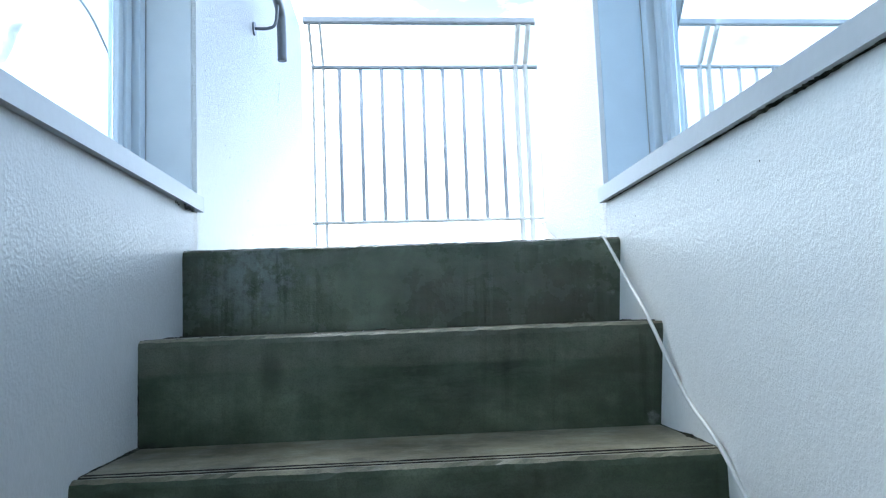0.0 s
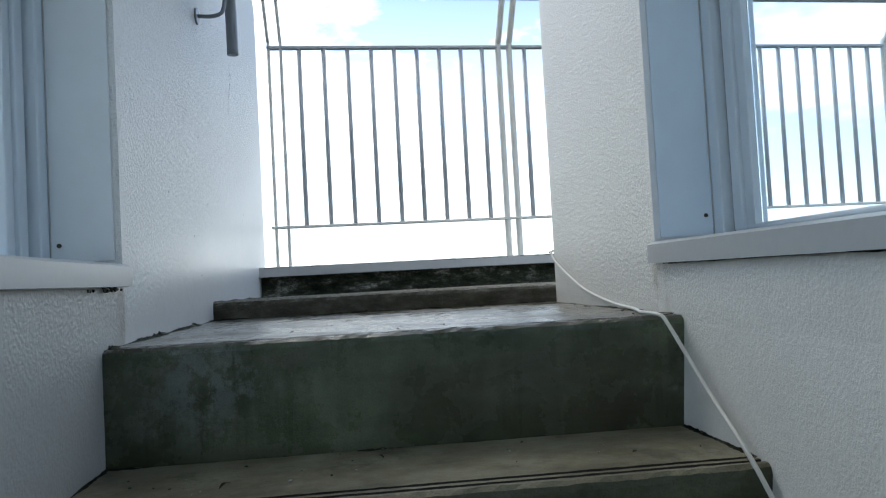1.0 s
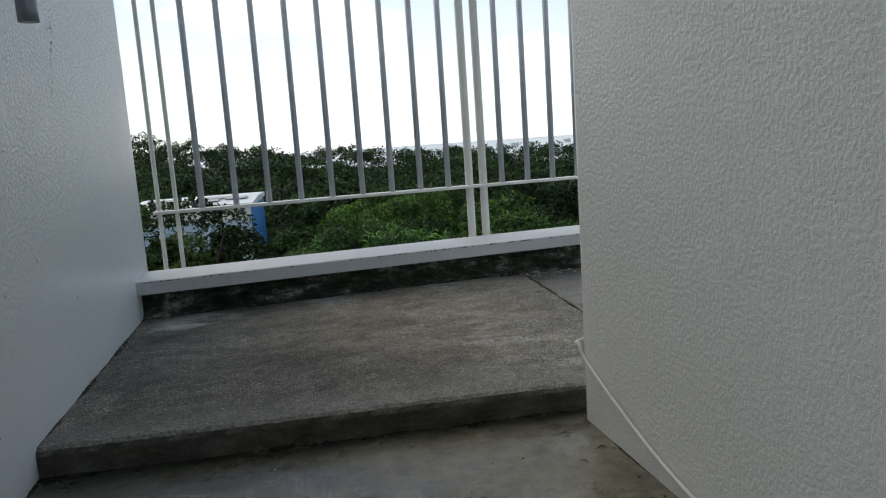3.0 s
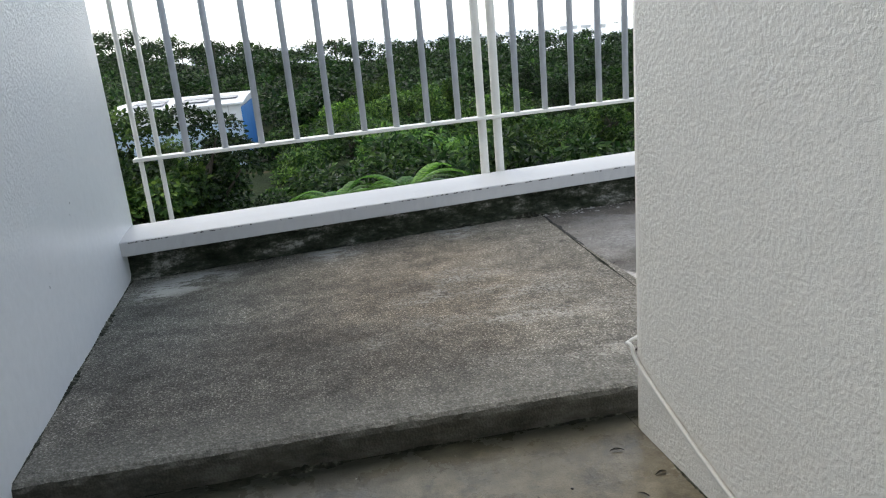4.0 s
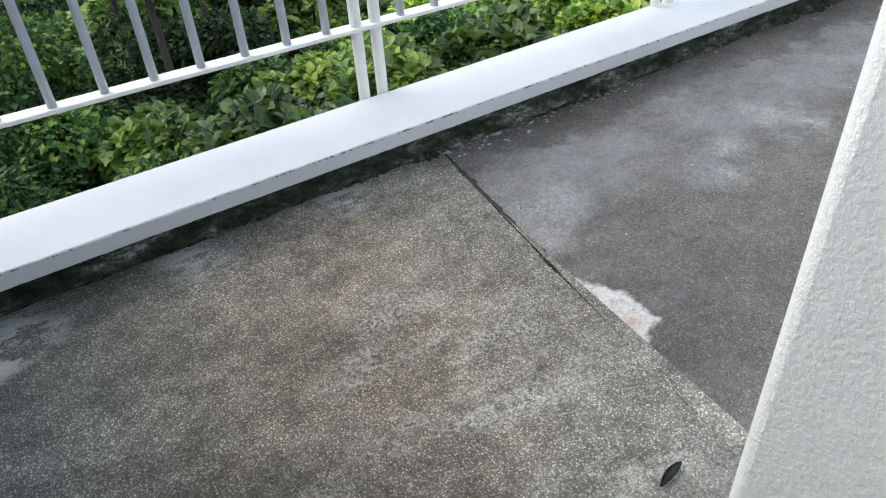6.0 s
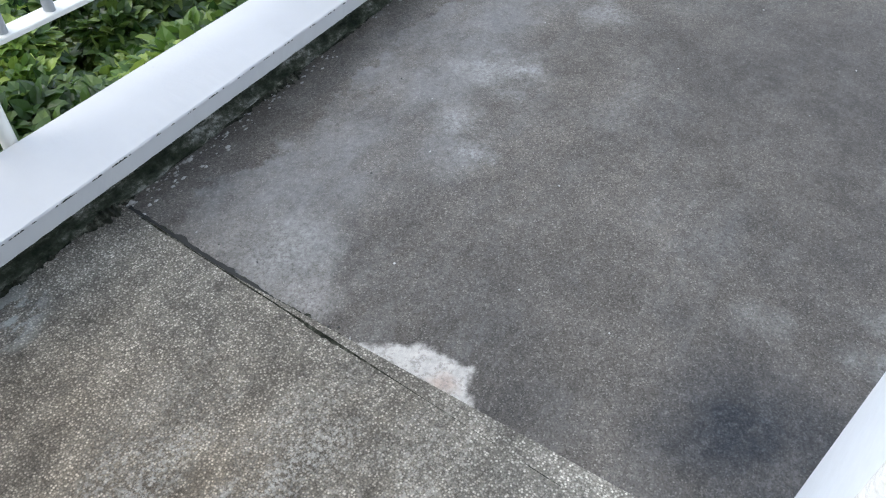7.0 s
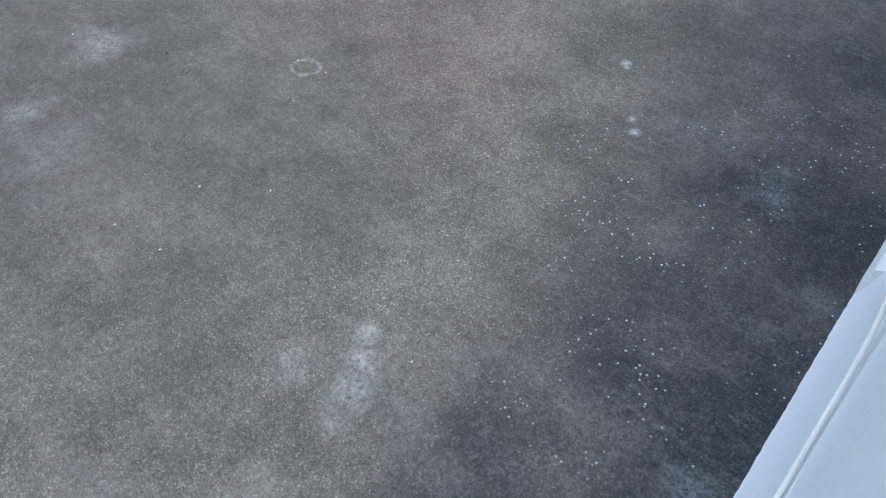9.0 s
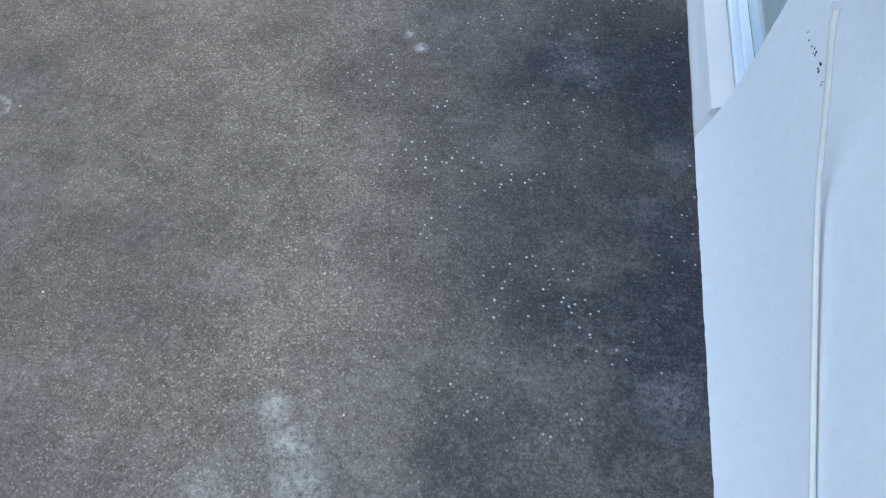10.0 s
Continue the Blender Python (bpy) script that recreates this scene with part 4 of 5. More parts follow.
def device():
    """A small outdoor network box on a wall bracket, with its plug at the end."""
    M_CASE = plain("white_plastic", (0.62, 0.61, 0.59), 0.35, 0, 0.04)
    M_METAL = plain("bracket_steel", (0.45, 0.45, 0.43), 0.4, 0.6, 0.1)
    M_PORT = plain("brown_port", (0.36, 0.27, 0.16), 0.5, 0, 0.1)
    root = thing("network_box", (0.80, 0.20, 0.60), "white outdoor network box on a grey steel wall bracket", "network box")
    # the box points along its own y axis to the plug
    body = rounded(boxes(((-0.040, -0.22, -0.028), (0.040, 0.035, 0.045))), 0.008, 3)
    part("case", body, M_CASE, root, "white plastic case")
    part("rim", rounded(boxes(((0.0405, -0.22, -0.034), (0.047, 0.048, 0.048)), ((-0.047, 0.0352, -0.036), (0.047, 0.046, -0.0285))), 0.002), M_METAL, root, "grey end rim")
    pt = part("port", rounded(boxes(((-0.034, 0.0355, -0.027), (0.036, 0.041, 0.030))), 0.002), M_PORT, root, "brown port plate")
    part("slot", rounded(boxes(((-0.012, 0.0412, -0.004), (0.016, 0.043, 0.006))), 0.001), M_GASKET, pt)
    part("plate", rounded(boxes(((-0.058, -0.24, -0.050), (-0.048, 0.085, 0.060))), 0.002), M_METAL, root, "steel mounting plate")
    part("arm", rounded(boxes(((-0.066, -0.10, -0.012), (-0.0585, -0.06, 0.02))), 0.002), M_METAL, root)
    bell = part("plug", tube([(0.022, 0.0415, -0.004), (0.024, 0.060, -0.006), (0.030, 0.082, -0.010), (0.032, 0.096, -0.012)], [0.020, 0.019, 0.012, 0.009], 14), M_CASE, root, "white bell-shaped cable plug")
    for k in range(5):
        part("ring", tube([(0.033, 0.098 + 0.007 * k, -0.013 - 0.001 * k), (0.033, 0.1015 + 0.007 * k, -0.0135 - 0.001 * k)], 0.0095 - 0.0004 * k, 12), M_CASE, bell)
    root.matrix_basis = pose(*DEVICE) @ Matrix.Scale(0.68, 4)
    return root


device()


def outdoor_wire():
    root = thing("pole", (-1.15, 0.3, -2.3), "slender pale pole with a thin arched wire outside the window", "pole")
    wpart("shaft", tube(smooth_line([(-1.15, 0.10, -2.3), (-1.15, 0.30, 0.25), (-1.15, 0.47, 0.66), (-1.15, 0.62, 0.92), (-1.15, 0.74, 1.25)], 6), 0.016, 10), M_POST, root)
    wpart("clamp", tube([(-1.15, 0.545, 0.79), (-1.15, 0.575, 0.84)], 0.024, 10), M_POST, root)
    wpart("wire", tube(smooth_line([(-1.15, 0.57, 0.84), (-1.15, 0.70, 0.98), (-1.15, 0.86, 1.04), (-1.15, 1.06, 1.02), (-1.15, 1.25, 0.93)], 6), 0.005, 6), M_RAIL, root)


outdoor_wire()


# ---- litter ----
def dry_leaf(x, y, z, size, turn, curl, rgb, name):
    bm = bmesh.new()
    n = 8
    rows = []
    for k in range(n + 1):
        t = k / n
        w = size * 0.12 * math.sin(math.pi * min(1, t * 0.94 + 0.04)) ** 0.8
        h = curl * size * (0.35 * math.sin(math.pi * t) + 0.12)
        rows.append([bm.verts.new((sgn * w, (t - 0.5) * size, h + abs(sgn) * curl * w * 0.9)) for sgn in (-1, 0, 1)])
    for a, b2 in zip(rows, rows[1:]):
        for i in (0, 1):
            bm.faces.new((a[i], a[i + 1], b2[i + 1], b2[i])).smooth = True
    top = list(bm.faces)
    r = bmesh.ops.solidify(bm, geom=top, thickness=0.0012)
    ob = tagged(new("dry_leaf", mesh_of("dry_leaf", bm, plain(name, rgb, 0.7, 0, 0.3, 60))), "small curled dark dry leaf lying on the concrete", "leaf")
    ob.matrix_basis = pose(x, y, z, 0, 0, turn)


dry_leaf(0.622, 1.035, 0.0535, 0.066, -73, 0.25, (0.03, 0.025, 0.02), "dead_leaf")
dry_leaf(-0.055, -0.065, -0.1965, 0.022, 30, 0.3, (0.05, 0.045, 0.03), "crumb_leaf")
dry_leaf(-0.285, -0.17, -0.1965, 0.03, 160, 0.35, (0.04, 0.035, 0.025), "crumb_leaf")
dry_leaf(0.475, 0.72, 0.0005, 0.022, 100, 0.3, (0.04, 0.035, 0.025), "crumb_leaf")
dry_leaf(0.425, 0.68, 0.0005, 0.018, 40, 0.3, (0.04, 0.035, 0.025), "crumb_leaf")
dry_leaf(0.44, 0.80, 0.0005, 0.024, 80, 0.3, (0.04, 0.035, 0.025), "crumb_leaf")


def dirt_lumps():
    """Crumbs of dirt hanging under the window sill."""
    r = random.Random(4)
    bm = bmesh.new()
    for k in range(44):
        y = r.choice((0.02, 0.04, 0.06, -0.02, -0.06)) + r.uniform(-0.035, 0.035)
        c = Vector((-0.497 + r.uniform(-0.006, 0.004), min(y, 0.105), 0.1055 + r.uniform(-0.008, 0.001)))
        m = Matrix.Translation(c) @ Matrix.Diagonal((r.uniform(0.001, 0.003), r.uniform(0.002, 0.007), r.uniform(0.001, 0.003), 1))
        bmesh.ops.create_icosphere(bm, subdivisions=1, radius=1.0, matrix=m)
    return tagged(new("dirt", mesh_of("dirt", bm, M_GASKET)), "dark crumbs of dirt under the window sill", "dirt", kind="stuff")


dirt_lumps()


def mortar_flakes():
    """Pale crumbled mortar along the foot of the kerb and the wall."""
    r = random.Random(8)
    bm = bmesh.new()
    for k in range(150):
        x = 0.82 + abs(r.gauss(0, 0.35)) if r.random() < 0.65 else r.uniform(-0.5, 2.6)
        y = edge_y(x, 2.066) - abs(r.gauss(0, 0.026))
        z = 0.0425 if x < 0.815 else 0.0365
        s = r.uniform(0.0012, 0.005) * (1.5 if r.random() < 0.08 else 1)
        n = r.randint(6, 9)
        ring = [bm.verts.new((x + s * r.uniform(0.7, 1.9) * math.cos(2 * math.pi * i / n), y + s * r.uniform(0.5, 1.0) * math.sin(2 * math.pi * i / n), z)) for i in range(n)]
        top = bm.verts.new((x, y, z + s * r.uniform(0.4, 0.9)))
        for i in range(n):
            bm.faces.new((ring[i], ring[(i + 1) % n], top)).smooth = True
    return tagged(new("mortar_crumbs", mesh_of("mortar_crumbs", bm, M_MORTAR)), "crumbled grey mortar along the kerb foot", "mortar", kind="stuff")


mortar_flakes()


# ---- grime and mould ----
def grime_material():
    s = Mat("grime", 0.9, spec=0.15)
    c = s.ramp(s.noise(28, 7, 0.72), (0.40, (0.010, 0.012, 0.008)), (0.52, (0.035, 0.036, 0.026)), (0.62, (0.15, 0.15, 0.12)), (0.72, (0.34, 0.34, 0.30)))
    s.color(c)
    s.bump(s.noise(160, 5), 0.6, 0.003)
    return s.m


M_GRIME = grime_material()


def fillet(lines, seed):
    """Uneven dirt and mortar in the corner between two faces; each line: start, end, first way, second way, width, share that is bare."""
    r = random.Random(seed)
    bm = bmesh.new()
    for p0, p1, n1, n2, w, bare in lines:
        p0, p1, n1, n2 = Vector(p0), Vector(p1), Vector(n1), Vector(n2)
        n = max(6, int((p1 - p0).length / 0.007))
        prev, live = None, 0.0
        for k in range(n + 1):
            p = p0 + (p1 - p0) * (k / n)
            g = noise.noise(p * 9 + Vector((seed, 0, 0))) + 0.5
            a = w * max(0.0, g - bare) * r.uniform(0.5, 1.5) + 0.0008
            c = 0.4 * w * max(0.0, g - bare) * r.uniform(0.5, 1.5) + 0.0008
            ring = [bm.verts.new(q) for q in (p - (n1 + n2) * 0.002, p + n1 * a - n2 * 0.0006, p + n1 * a * 0.4 + n2 * c * 0.4, p + n2 * c - n1 * 0.0006)]
            if prev:
                for i in (1, 2):
                    bm.faces.new((prev[i], prev[i + 1], ring[i + 1], ring[i]))
            prev = ring
    loose = [v for v in bm.verts if not v.link_faces]
    bmesh.ops.delete(bm, geom=loose, context="VERTS")
    return bm


X, Y, Z = (1, 0, 0), (0, 1, 0), (0, 0, 1)
NX, NY = (-1, 0, 0), (0, -1, 0)


def wall_x(z):
    return lerp_pts(((-0.42, 0.470), (-0.19, 0.492), (-0.01, XI)), z)


def lerp_pts(pts, v):
    for (a, p), (c, q) in zip(pts, pts[1:]):
        if v <= c:
            return p + (q - p) * max(0.0, v - a) / (c - a)
    return pts[-1][1]


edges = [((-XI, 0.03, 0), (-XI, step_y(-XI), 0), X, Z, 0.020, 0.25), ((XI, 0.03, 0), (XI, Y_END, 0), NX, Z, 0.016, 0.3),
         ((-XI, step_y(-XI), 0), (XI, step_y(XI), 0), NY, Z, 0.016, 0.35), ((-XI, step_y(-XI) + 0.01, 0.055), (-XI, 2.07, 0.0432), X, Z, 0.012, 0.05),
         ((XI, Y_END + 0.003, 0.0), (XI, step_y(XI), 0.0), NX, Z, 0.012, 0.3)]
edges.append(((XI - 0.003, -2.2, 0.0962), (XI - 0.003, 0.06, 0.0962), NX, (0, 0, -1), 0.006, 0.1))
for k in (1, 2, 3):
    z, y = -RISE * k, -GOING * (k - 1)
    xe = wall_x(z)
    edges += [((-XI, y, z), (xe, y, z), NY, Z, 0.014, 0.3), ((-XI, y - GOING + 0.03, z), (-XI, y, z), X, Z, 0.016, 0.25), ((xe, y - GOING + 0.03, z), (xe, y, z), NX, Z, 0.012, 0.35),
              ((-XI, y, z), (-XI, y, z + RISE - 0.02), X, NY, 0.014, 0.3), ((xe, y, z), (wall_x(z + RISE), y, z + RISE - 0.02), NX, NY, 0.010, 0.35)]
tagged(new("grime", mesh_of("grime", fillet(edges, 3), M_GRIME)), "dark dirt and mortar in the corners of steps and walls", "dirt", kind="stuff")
joint_dirt = [((0.742, 0.95, 0.0432), (0.8145, 2.10, 0.0432), NX, Z, 0.007, 0.45), ((0.752, 0.95, 0.0372), (0.8245, 2.10, 0.0372), X, Z, 0.014, 0.35)]
tagged(new("joint_dirt", mesh_of("joint_dirt", fillet(joint_dirt, 5), M_GRIME)), "crumbly dark dirt along the floor joint", "dirt", kind="stuff")
# uneven dark strip in the corner between coping and kerb
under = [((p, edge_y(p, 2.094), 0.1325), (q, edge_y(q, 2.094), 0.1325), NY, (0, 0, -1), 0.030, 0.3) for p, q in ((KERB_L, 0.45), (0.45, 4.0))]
tagged(new("moss", mesh_of("moss", fillet(under, 8), M_GRIME)), "uneven dark strip under the edge of the coping", "moss", kind="stuff")
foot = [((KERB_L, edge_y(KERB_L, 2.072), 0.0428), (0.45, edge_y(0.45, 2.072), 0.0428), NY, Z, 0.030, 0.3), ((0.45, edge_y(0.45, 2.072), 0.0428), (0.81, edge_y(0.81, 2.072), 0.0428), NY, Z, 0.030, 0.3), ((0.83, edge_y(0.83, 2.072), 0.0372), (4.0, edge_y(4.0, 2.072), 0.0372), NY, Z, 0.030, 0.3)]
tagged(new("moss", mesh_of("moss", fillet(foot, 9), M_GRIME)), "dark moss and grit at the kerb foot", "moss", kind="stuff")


def mould():
    """Small black mould dots on the plaster."""
    r = random.Random(12)
    bm = bmesh.new()
    spots = []
    for k in range(46):
        t = r.random()
        spots.append((Vector((-XI - 0.0002, 1.46 - 0.07 * t + r.gauss(0, 0.006), 0.89 - 0.17 * t + r.gauss(0, 0.01))), 0))
    for k in range(15):
        t = r.random()
        spots.append((Vector((XO + 0.0002, 0.14 + 0.13 * t, 0.372 + 0.014 * t + r.gauss(0, 0.003))), 0))
    for k in range(40):
        spots.append((Vector((-XI - 0.0002, r.uniform(0.2, 1.9), r.uniform(0.1, 1.2))), 0))
    for k in range(14):
        spots.append((Vector((XI + 0.0002, r.uniform(-0.8, 0.0), r.uniform(-0.1, 0.05))), 0))
    for p, _ in spots:
        s = r.uniform(0.0008, 0.0024)
        m = Matrix.Translation(p) @ Matrix.Diagonal((0.0009, s * r.uniform(0.7, 1.3), s * r.uniform(0.8, 1.9), 1))
        bmesh.ops.create_icosphere(bm, subdivisions=1, radius=1.0, matrix=m)
    return tagged(new("mould", mesh_of("mould", bm, M_GASKET)), "scattered black mould dots on the white walls", "mould", kind="stuff")


mould()


def crumbs():
    """Small dark and pale crumbs lying on the landing, the treads and the terrace."""
    for nm, mat, label, seed, n in (("grit", M_GASKET, "small dark crumbs of dirt on the concrete", 21, 70), ("pale_grit", M_MORTAR, "small pale stone chips on the concrete", 22, 80)):
        r = random.Random(seed)
        bm = bmesh.new()
        for k in range(n):
            u = r.random()
            if u < 0.45:
                x, y, z = r.uniform(-0.48, 0.49), r.uniform(0.07, 0.9), 0.0
                if nm == "grit" and r.random() < 0.5:
                    x = XI - 0.01 - abs(r.gauss(0, 0.03))
            elif u < 0.6:
                x, y, z = r.uniform(-0.48, 0.45), r.uniform(-0.2, -0.02), -RISE
            elif u < 0.75:
                y = r.uniform(1.1, 2.05)
                x, z = 0.83 + JOINT * (y - 2.1) + abs(r.gauss(0, 0.02)), 0.0365
            else:
                x, y, z = r.uniform(0.85, 2.6), r.uniform(-0.6, 2.0), 0.0365
            s = r.uniform(0.0008, 0.0026)
            m = Matrix.Translation((x, y, z + s * 0.4)) @ Matrix.Rotation(r.uniform(0, 6.3), 4, "Z") @ Matrix.Diagonal((s * r.uniform(0.8, 2.0), s, s * 0.8, 1))
            bmesh.ops.create_icosphere(bm, subdivisions=1, radius=1.0, matrix=m)
        tagged(new(nm, mesh_of(nm, bm, mat)), label, "grit", kind="stuff")


crumbs()


def coping_chips():
    """Dark chipped spots along the lower front edge of the coping."""
    r = random.Random(31)
    bm = bmesh.new()
    for k in range(520):
        x = KERB_L + 0.02 + 4.2 * r.random() ** 1.2
        ln, h = r.uniform(0.002, 0.011) * (2.5 if r.random() < 0.12 else 1), r.uniform(0.001, 0.004)
        z0 = 0.1315 if r.random() < 0.55 else 0.1715
        y = edge_y(x, 2.0218)
        up = [bm.verts.new((x + ln * (i / 5 - 0.5), y + TILT * ln * (i / 5 - 0.5), z0 + h * r.uniform(0.3, 1.0) * math.sin(math.pi * (i + 0.4) / 5.8))) for i in range(6)]
        low = [bm.verts.new((x + ln * (i / 5 - 0.5), y + TILT * ln * (i / 5 - 0.5), z0 - 0.001)) for i in range(6)]
        for i in range(5):
            bm.faces.new((low[i], low[i + 1], up[i + 1], up[i]))
    return tagged(new("paint_chips", mesh_of("paint_chips", bm, M_GRIME)), "dark chipped spots in the coping's white paint", "paint chips", kind="stuff")


coping_chips()

# ---- landscape ----
def ground_material():
    s = Mat("ground_cover", 0.95, spec=0.1)
    s.color(s.ramp(s.noise(0.35, 8, 0.7), (0.3, (0.010, 0.018, 0.007)), (0.55, (0.022, 0.034, 0.013)), (0.70, (0.08, 0.062, 0.036))))
    s.bump(s.noise(3, 6), 0.8, 0.2)
    return s.m


M_GROUND = ground_material()


SKYLINE = ((-60, 2.0), (-14, 2.3), (-9.5, 1.9), (-6, 0.75), (-1, 0.35), (9, -0.2), (20, -0.75), (60, -0.8))   # bearing and height of the far tree tops, degrees


def lerp_in(pts, v):
    for (a, p), (b, q) in zip(pts, pts[1:]):
        if v <= b:
            return p + (q - p) * max(0.0, v - a) / (b - a)
    return pts[-1][1]


def tops(x, y):
    """How high the tree tops stand at a place."""
    d = math.hypot(x, y - 2.3)
    near = lerp_in(((0, -1.5), (4, -1.6), (8, -2.5), (14, -3.2), (30, -3.7), (60, -3.2)), min(d, 60))
    if d <= 60:
        return near
    ridge = 0.7 + 190 * math.tan(radians(lerp_in(SKYLINE, math.degrees(math.atan2(x, y - 2.3)))))
    return near + (ridge - near) * min(1, (d - 60) / 130) ** 1.1


def land_z(x, y):
    d = math.hypot(x, y - 2.3)
    return -7.0 + (max(-7.0, min(3.0, tops(x, y) - 5.5)) + 7.0) * min(1, max(0, d - 60) / 60)


bm = bmesh.new()
rings, spokes = 46, 72
rows = []
for j in range(rings):
    r = 1.5 * (1.19 ** j)
    rows.append([bm.verts.new((r * math.sin(2 * math.pi * i / spokes), 2.3 + r * math.cos(2 * math.pi * i / spokes),
                               land_z(r * math.sin(2 * math.pi * i / spokes), 2.3 + r * math.cos(2 * math.pi * i / spokes)) if r < 230 else -9.0 - 12 * min(1, (r - 230) / 300))) for i in range(spokes)])
bm.faces.new(rows[0][::-1])
for a, b in zip(rows, rows[1:]):
    for i in range(spokes):
        bm.faces.new((a[i], a[(i + 1) % spokes], b[(i + 1) % spokes], b[i])).smooth = True
bmesh.ops.recalc_face_normals(bm, faces=bm.faces)
structure("ground", bm, M_GROUND, "overgrown dark green land reaching the horizon", "ground")


def water_material():
    s = Mat("water", 0.25, spec=0.5)
    s.color(s.ramp(s.noise(0.004, 4), (0.3, (0.30, 0.36, 0.40)), (0.7, (0.40, 0.45, 0.48))))
    s.bump(s.noise(0.08, 4), 0.3, 1.0)
    return s.m


# bright far water added; its reflection stands in for haze at the horizon
bm = bmesh.new()
ring = [[bm.verts.new((r * math.sin(2 * math.pi * i / 72), 2.3 + r * math.cos(2 * math.pi * i / 72), -20.6)) for i in range(72)] for r in (560, 1500, 6000, 20000)]
for a, b in zip(ring, ring[1:]):
    for i in range(72):
        bm.faces.new((a[i], b[i], b[(i + 1) % 72], a[(i + 1) % 72]))
bmesh.ops.recalc_face_normals(bm, faces=bm.faces)
structure("water", bm, water_material(), "pale flat water far off under the horizon", "water")


def leaf_material(name, dark, mid, lite, spec=0.14):
    s = Mat(name, 0.42, spec=spec * 1.5)
    isl = s.n.new("ShaderNodeNewGeometry").outputs["Random Per Island"]
    oi = s.n.new("ShaderNodeObjectInfo").outputs["Random"]
    c = s.ramp(isl, (0.0, dark), (0.55, mid), (1.0, lite))
    shade = s.ramp(oi, (0.0, (0.52, 0.56, 0.56)), (0.5, (1.05, 1.0, 1.0)), (1.0, (2.0, 1.7, 1.35)))
    c = s.mix(1.0, c, shade, "MULTIPLY")
    c = s.mix(1.0, c, s.ramp(s.noise(0.22, 2), (0.35, 0.5), (0.5, 0.95), (0.65, 1.6)), "MULTIPLY")
    s.color(c)
    tr = s.n.new("ShaderNodeBsdfTranslucent")
    s.l.new(c, tr.inputs["Color"])
    mx = s.n.new("ShaderNodeMixShader")
    mx.inputs[0].default_value = 0.35
    out = s.n["Material Output"]
    s.l.new(s.b.outputs[0], mx.inputs[1])
    s.l.new(tr.outputs[0], mx.inputs[2])
    s.l.new(mx.outputs[0], out.inputs["Surface"])
    return s.m


M_LEAF = leaf_material("leaves", (0.008, 0.026, 0.008), (0.028, 0.074, 0.018), (0.10, 0.18, 0.045))
M_LEAF_NEAR = leaf_material("near_leaves", (0.010, 0.038, 0.010), (0.036, 0.100, 0.020), (0.13, 0.25, 0.050), 0.22)
M_LEAF_LIGHT = leaf_material("light_leaves", (0.030, 0.082, 0.014), (0.105, 0.20, 0.034), (0.28, 0.39, 0.085), 0.35)
M_FERN = leaf_material("fern", (0.034, 0.105, 0.016), (0.062, 0.17, 0.025), (0.11, 0.25, 0.042), 0.06)
M_DARK_BARK = plain("fern_bark", (0.035, 0.028, 0.020), 0.9, 0, 0.35, 8, 40, 0.6)
M_BARK = plain("bark", (0.055, 0.046, 0.036), 0.9, 0, 0.35, 8, 40, 0.6)


def leaves(centres, radii, count, size, seed, droop=0.25, broad=0.5, full=False):
    """Many folded leaves scattered over rounded clumps, as arrays of corners and faces."""
    rng = np.random.default_rng(seed)
    which = rng.integers(0, len(centres), count)
    c, r = np.array(centres)[which], np.array(radii)[which]
    d = rng.normal(size=(count, 3))
    d /= np.linalg.norm(d, axis=1)[:, None]
    d[:, 2] = np.where(d[:, 2] < -0.35, -d[:, 2], d[:, 2])
    depth = 1 - 0.4 * rng.random(count) ** 2.2
    p = c + d * (r * depth)[:, None] * np.array([1, 1, 0.8])
    tip = d * np.array([1, 1, 0.5]) + rng.normal(size=(count, 3)) * 0.55
    tip[:, 2] -= droop
    tip /= np.linalg.norm(tip, axis=1)[:, None]
    up = d + np.array([0, 0, 0.9]) + rng.normal(size=(count, 3)) * 0.35
    w = np.cross(tip, up)
    w /= np.linalg.norm(w, axis=1)[:, None] + 1e-9
    nrm = np.cross(w, tip)
    ln = size * (0.6 + 0.8 * rng.random(count))[:, None]
    wd = ln * broad * 0.5
    k = np.arange(count)[:, None]
    if not full:
        b = p + tip * ln * 0.5 + w * wd + nrm * ln * 0.07
        f = p + tip * ln * 0.5 - w * wd + nrm * ln * 0.07
        verts = np.stack([p, b, p + tip * ln - nrm * ln * 0.12, f], 1).reshape(-1, 3)
        return verts, np.concatenate([k * 4 + np.array([[0, 1, 2]]), k * 4 + np.array([[0, 2, 3]])], 1).reshape(-1, 3)
    ring = [p]
    for u, v in ((0.22, 0.78), (0.55, 1.0), (0.84, 0.5)):
        ring.append(p + tip * ln * u + w * wd * v + nrm * ln * (0.10 - 0.16 * u * u))
    ring.append(p + tip * ln - nrm * ln * 0.16)
    for u, v in ((0.84, 0.5), (0.55, 1.0), (0.22, 0.78)):
        ring.append(p + tip * ln * u - w * wd * v + nrm * ln * (0.10 - 0.16 * u * u))
    ring.append(p + tip * ln * 0.55 - nrm * ln * 0.02)
    verts = np.stack(ring, 1).reshape(-1, 3)
    fan = np.array([[8, q, (q + 1) % 8] for q in range(8)]).reshape(1, -1)
    return verts, (k * 9 + fan).reshape(-1, 3)


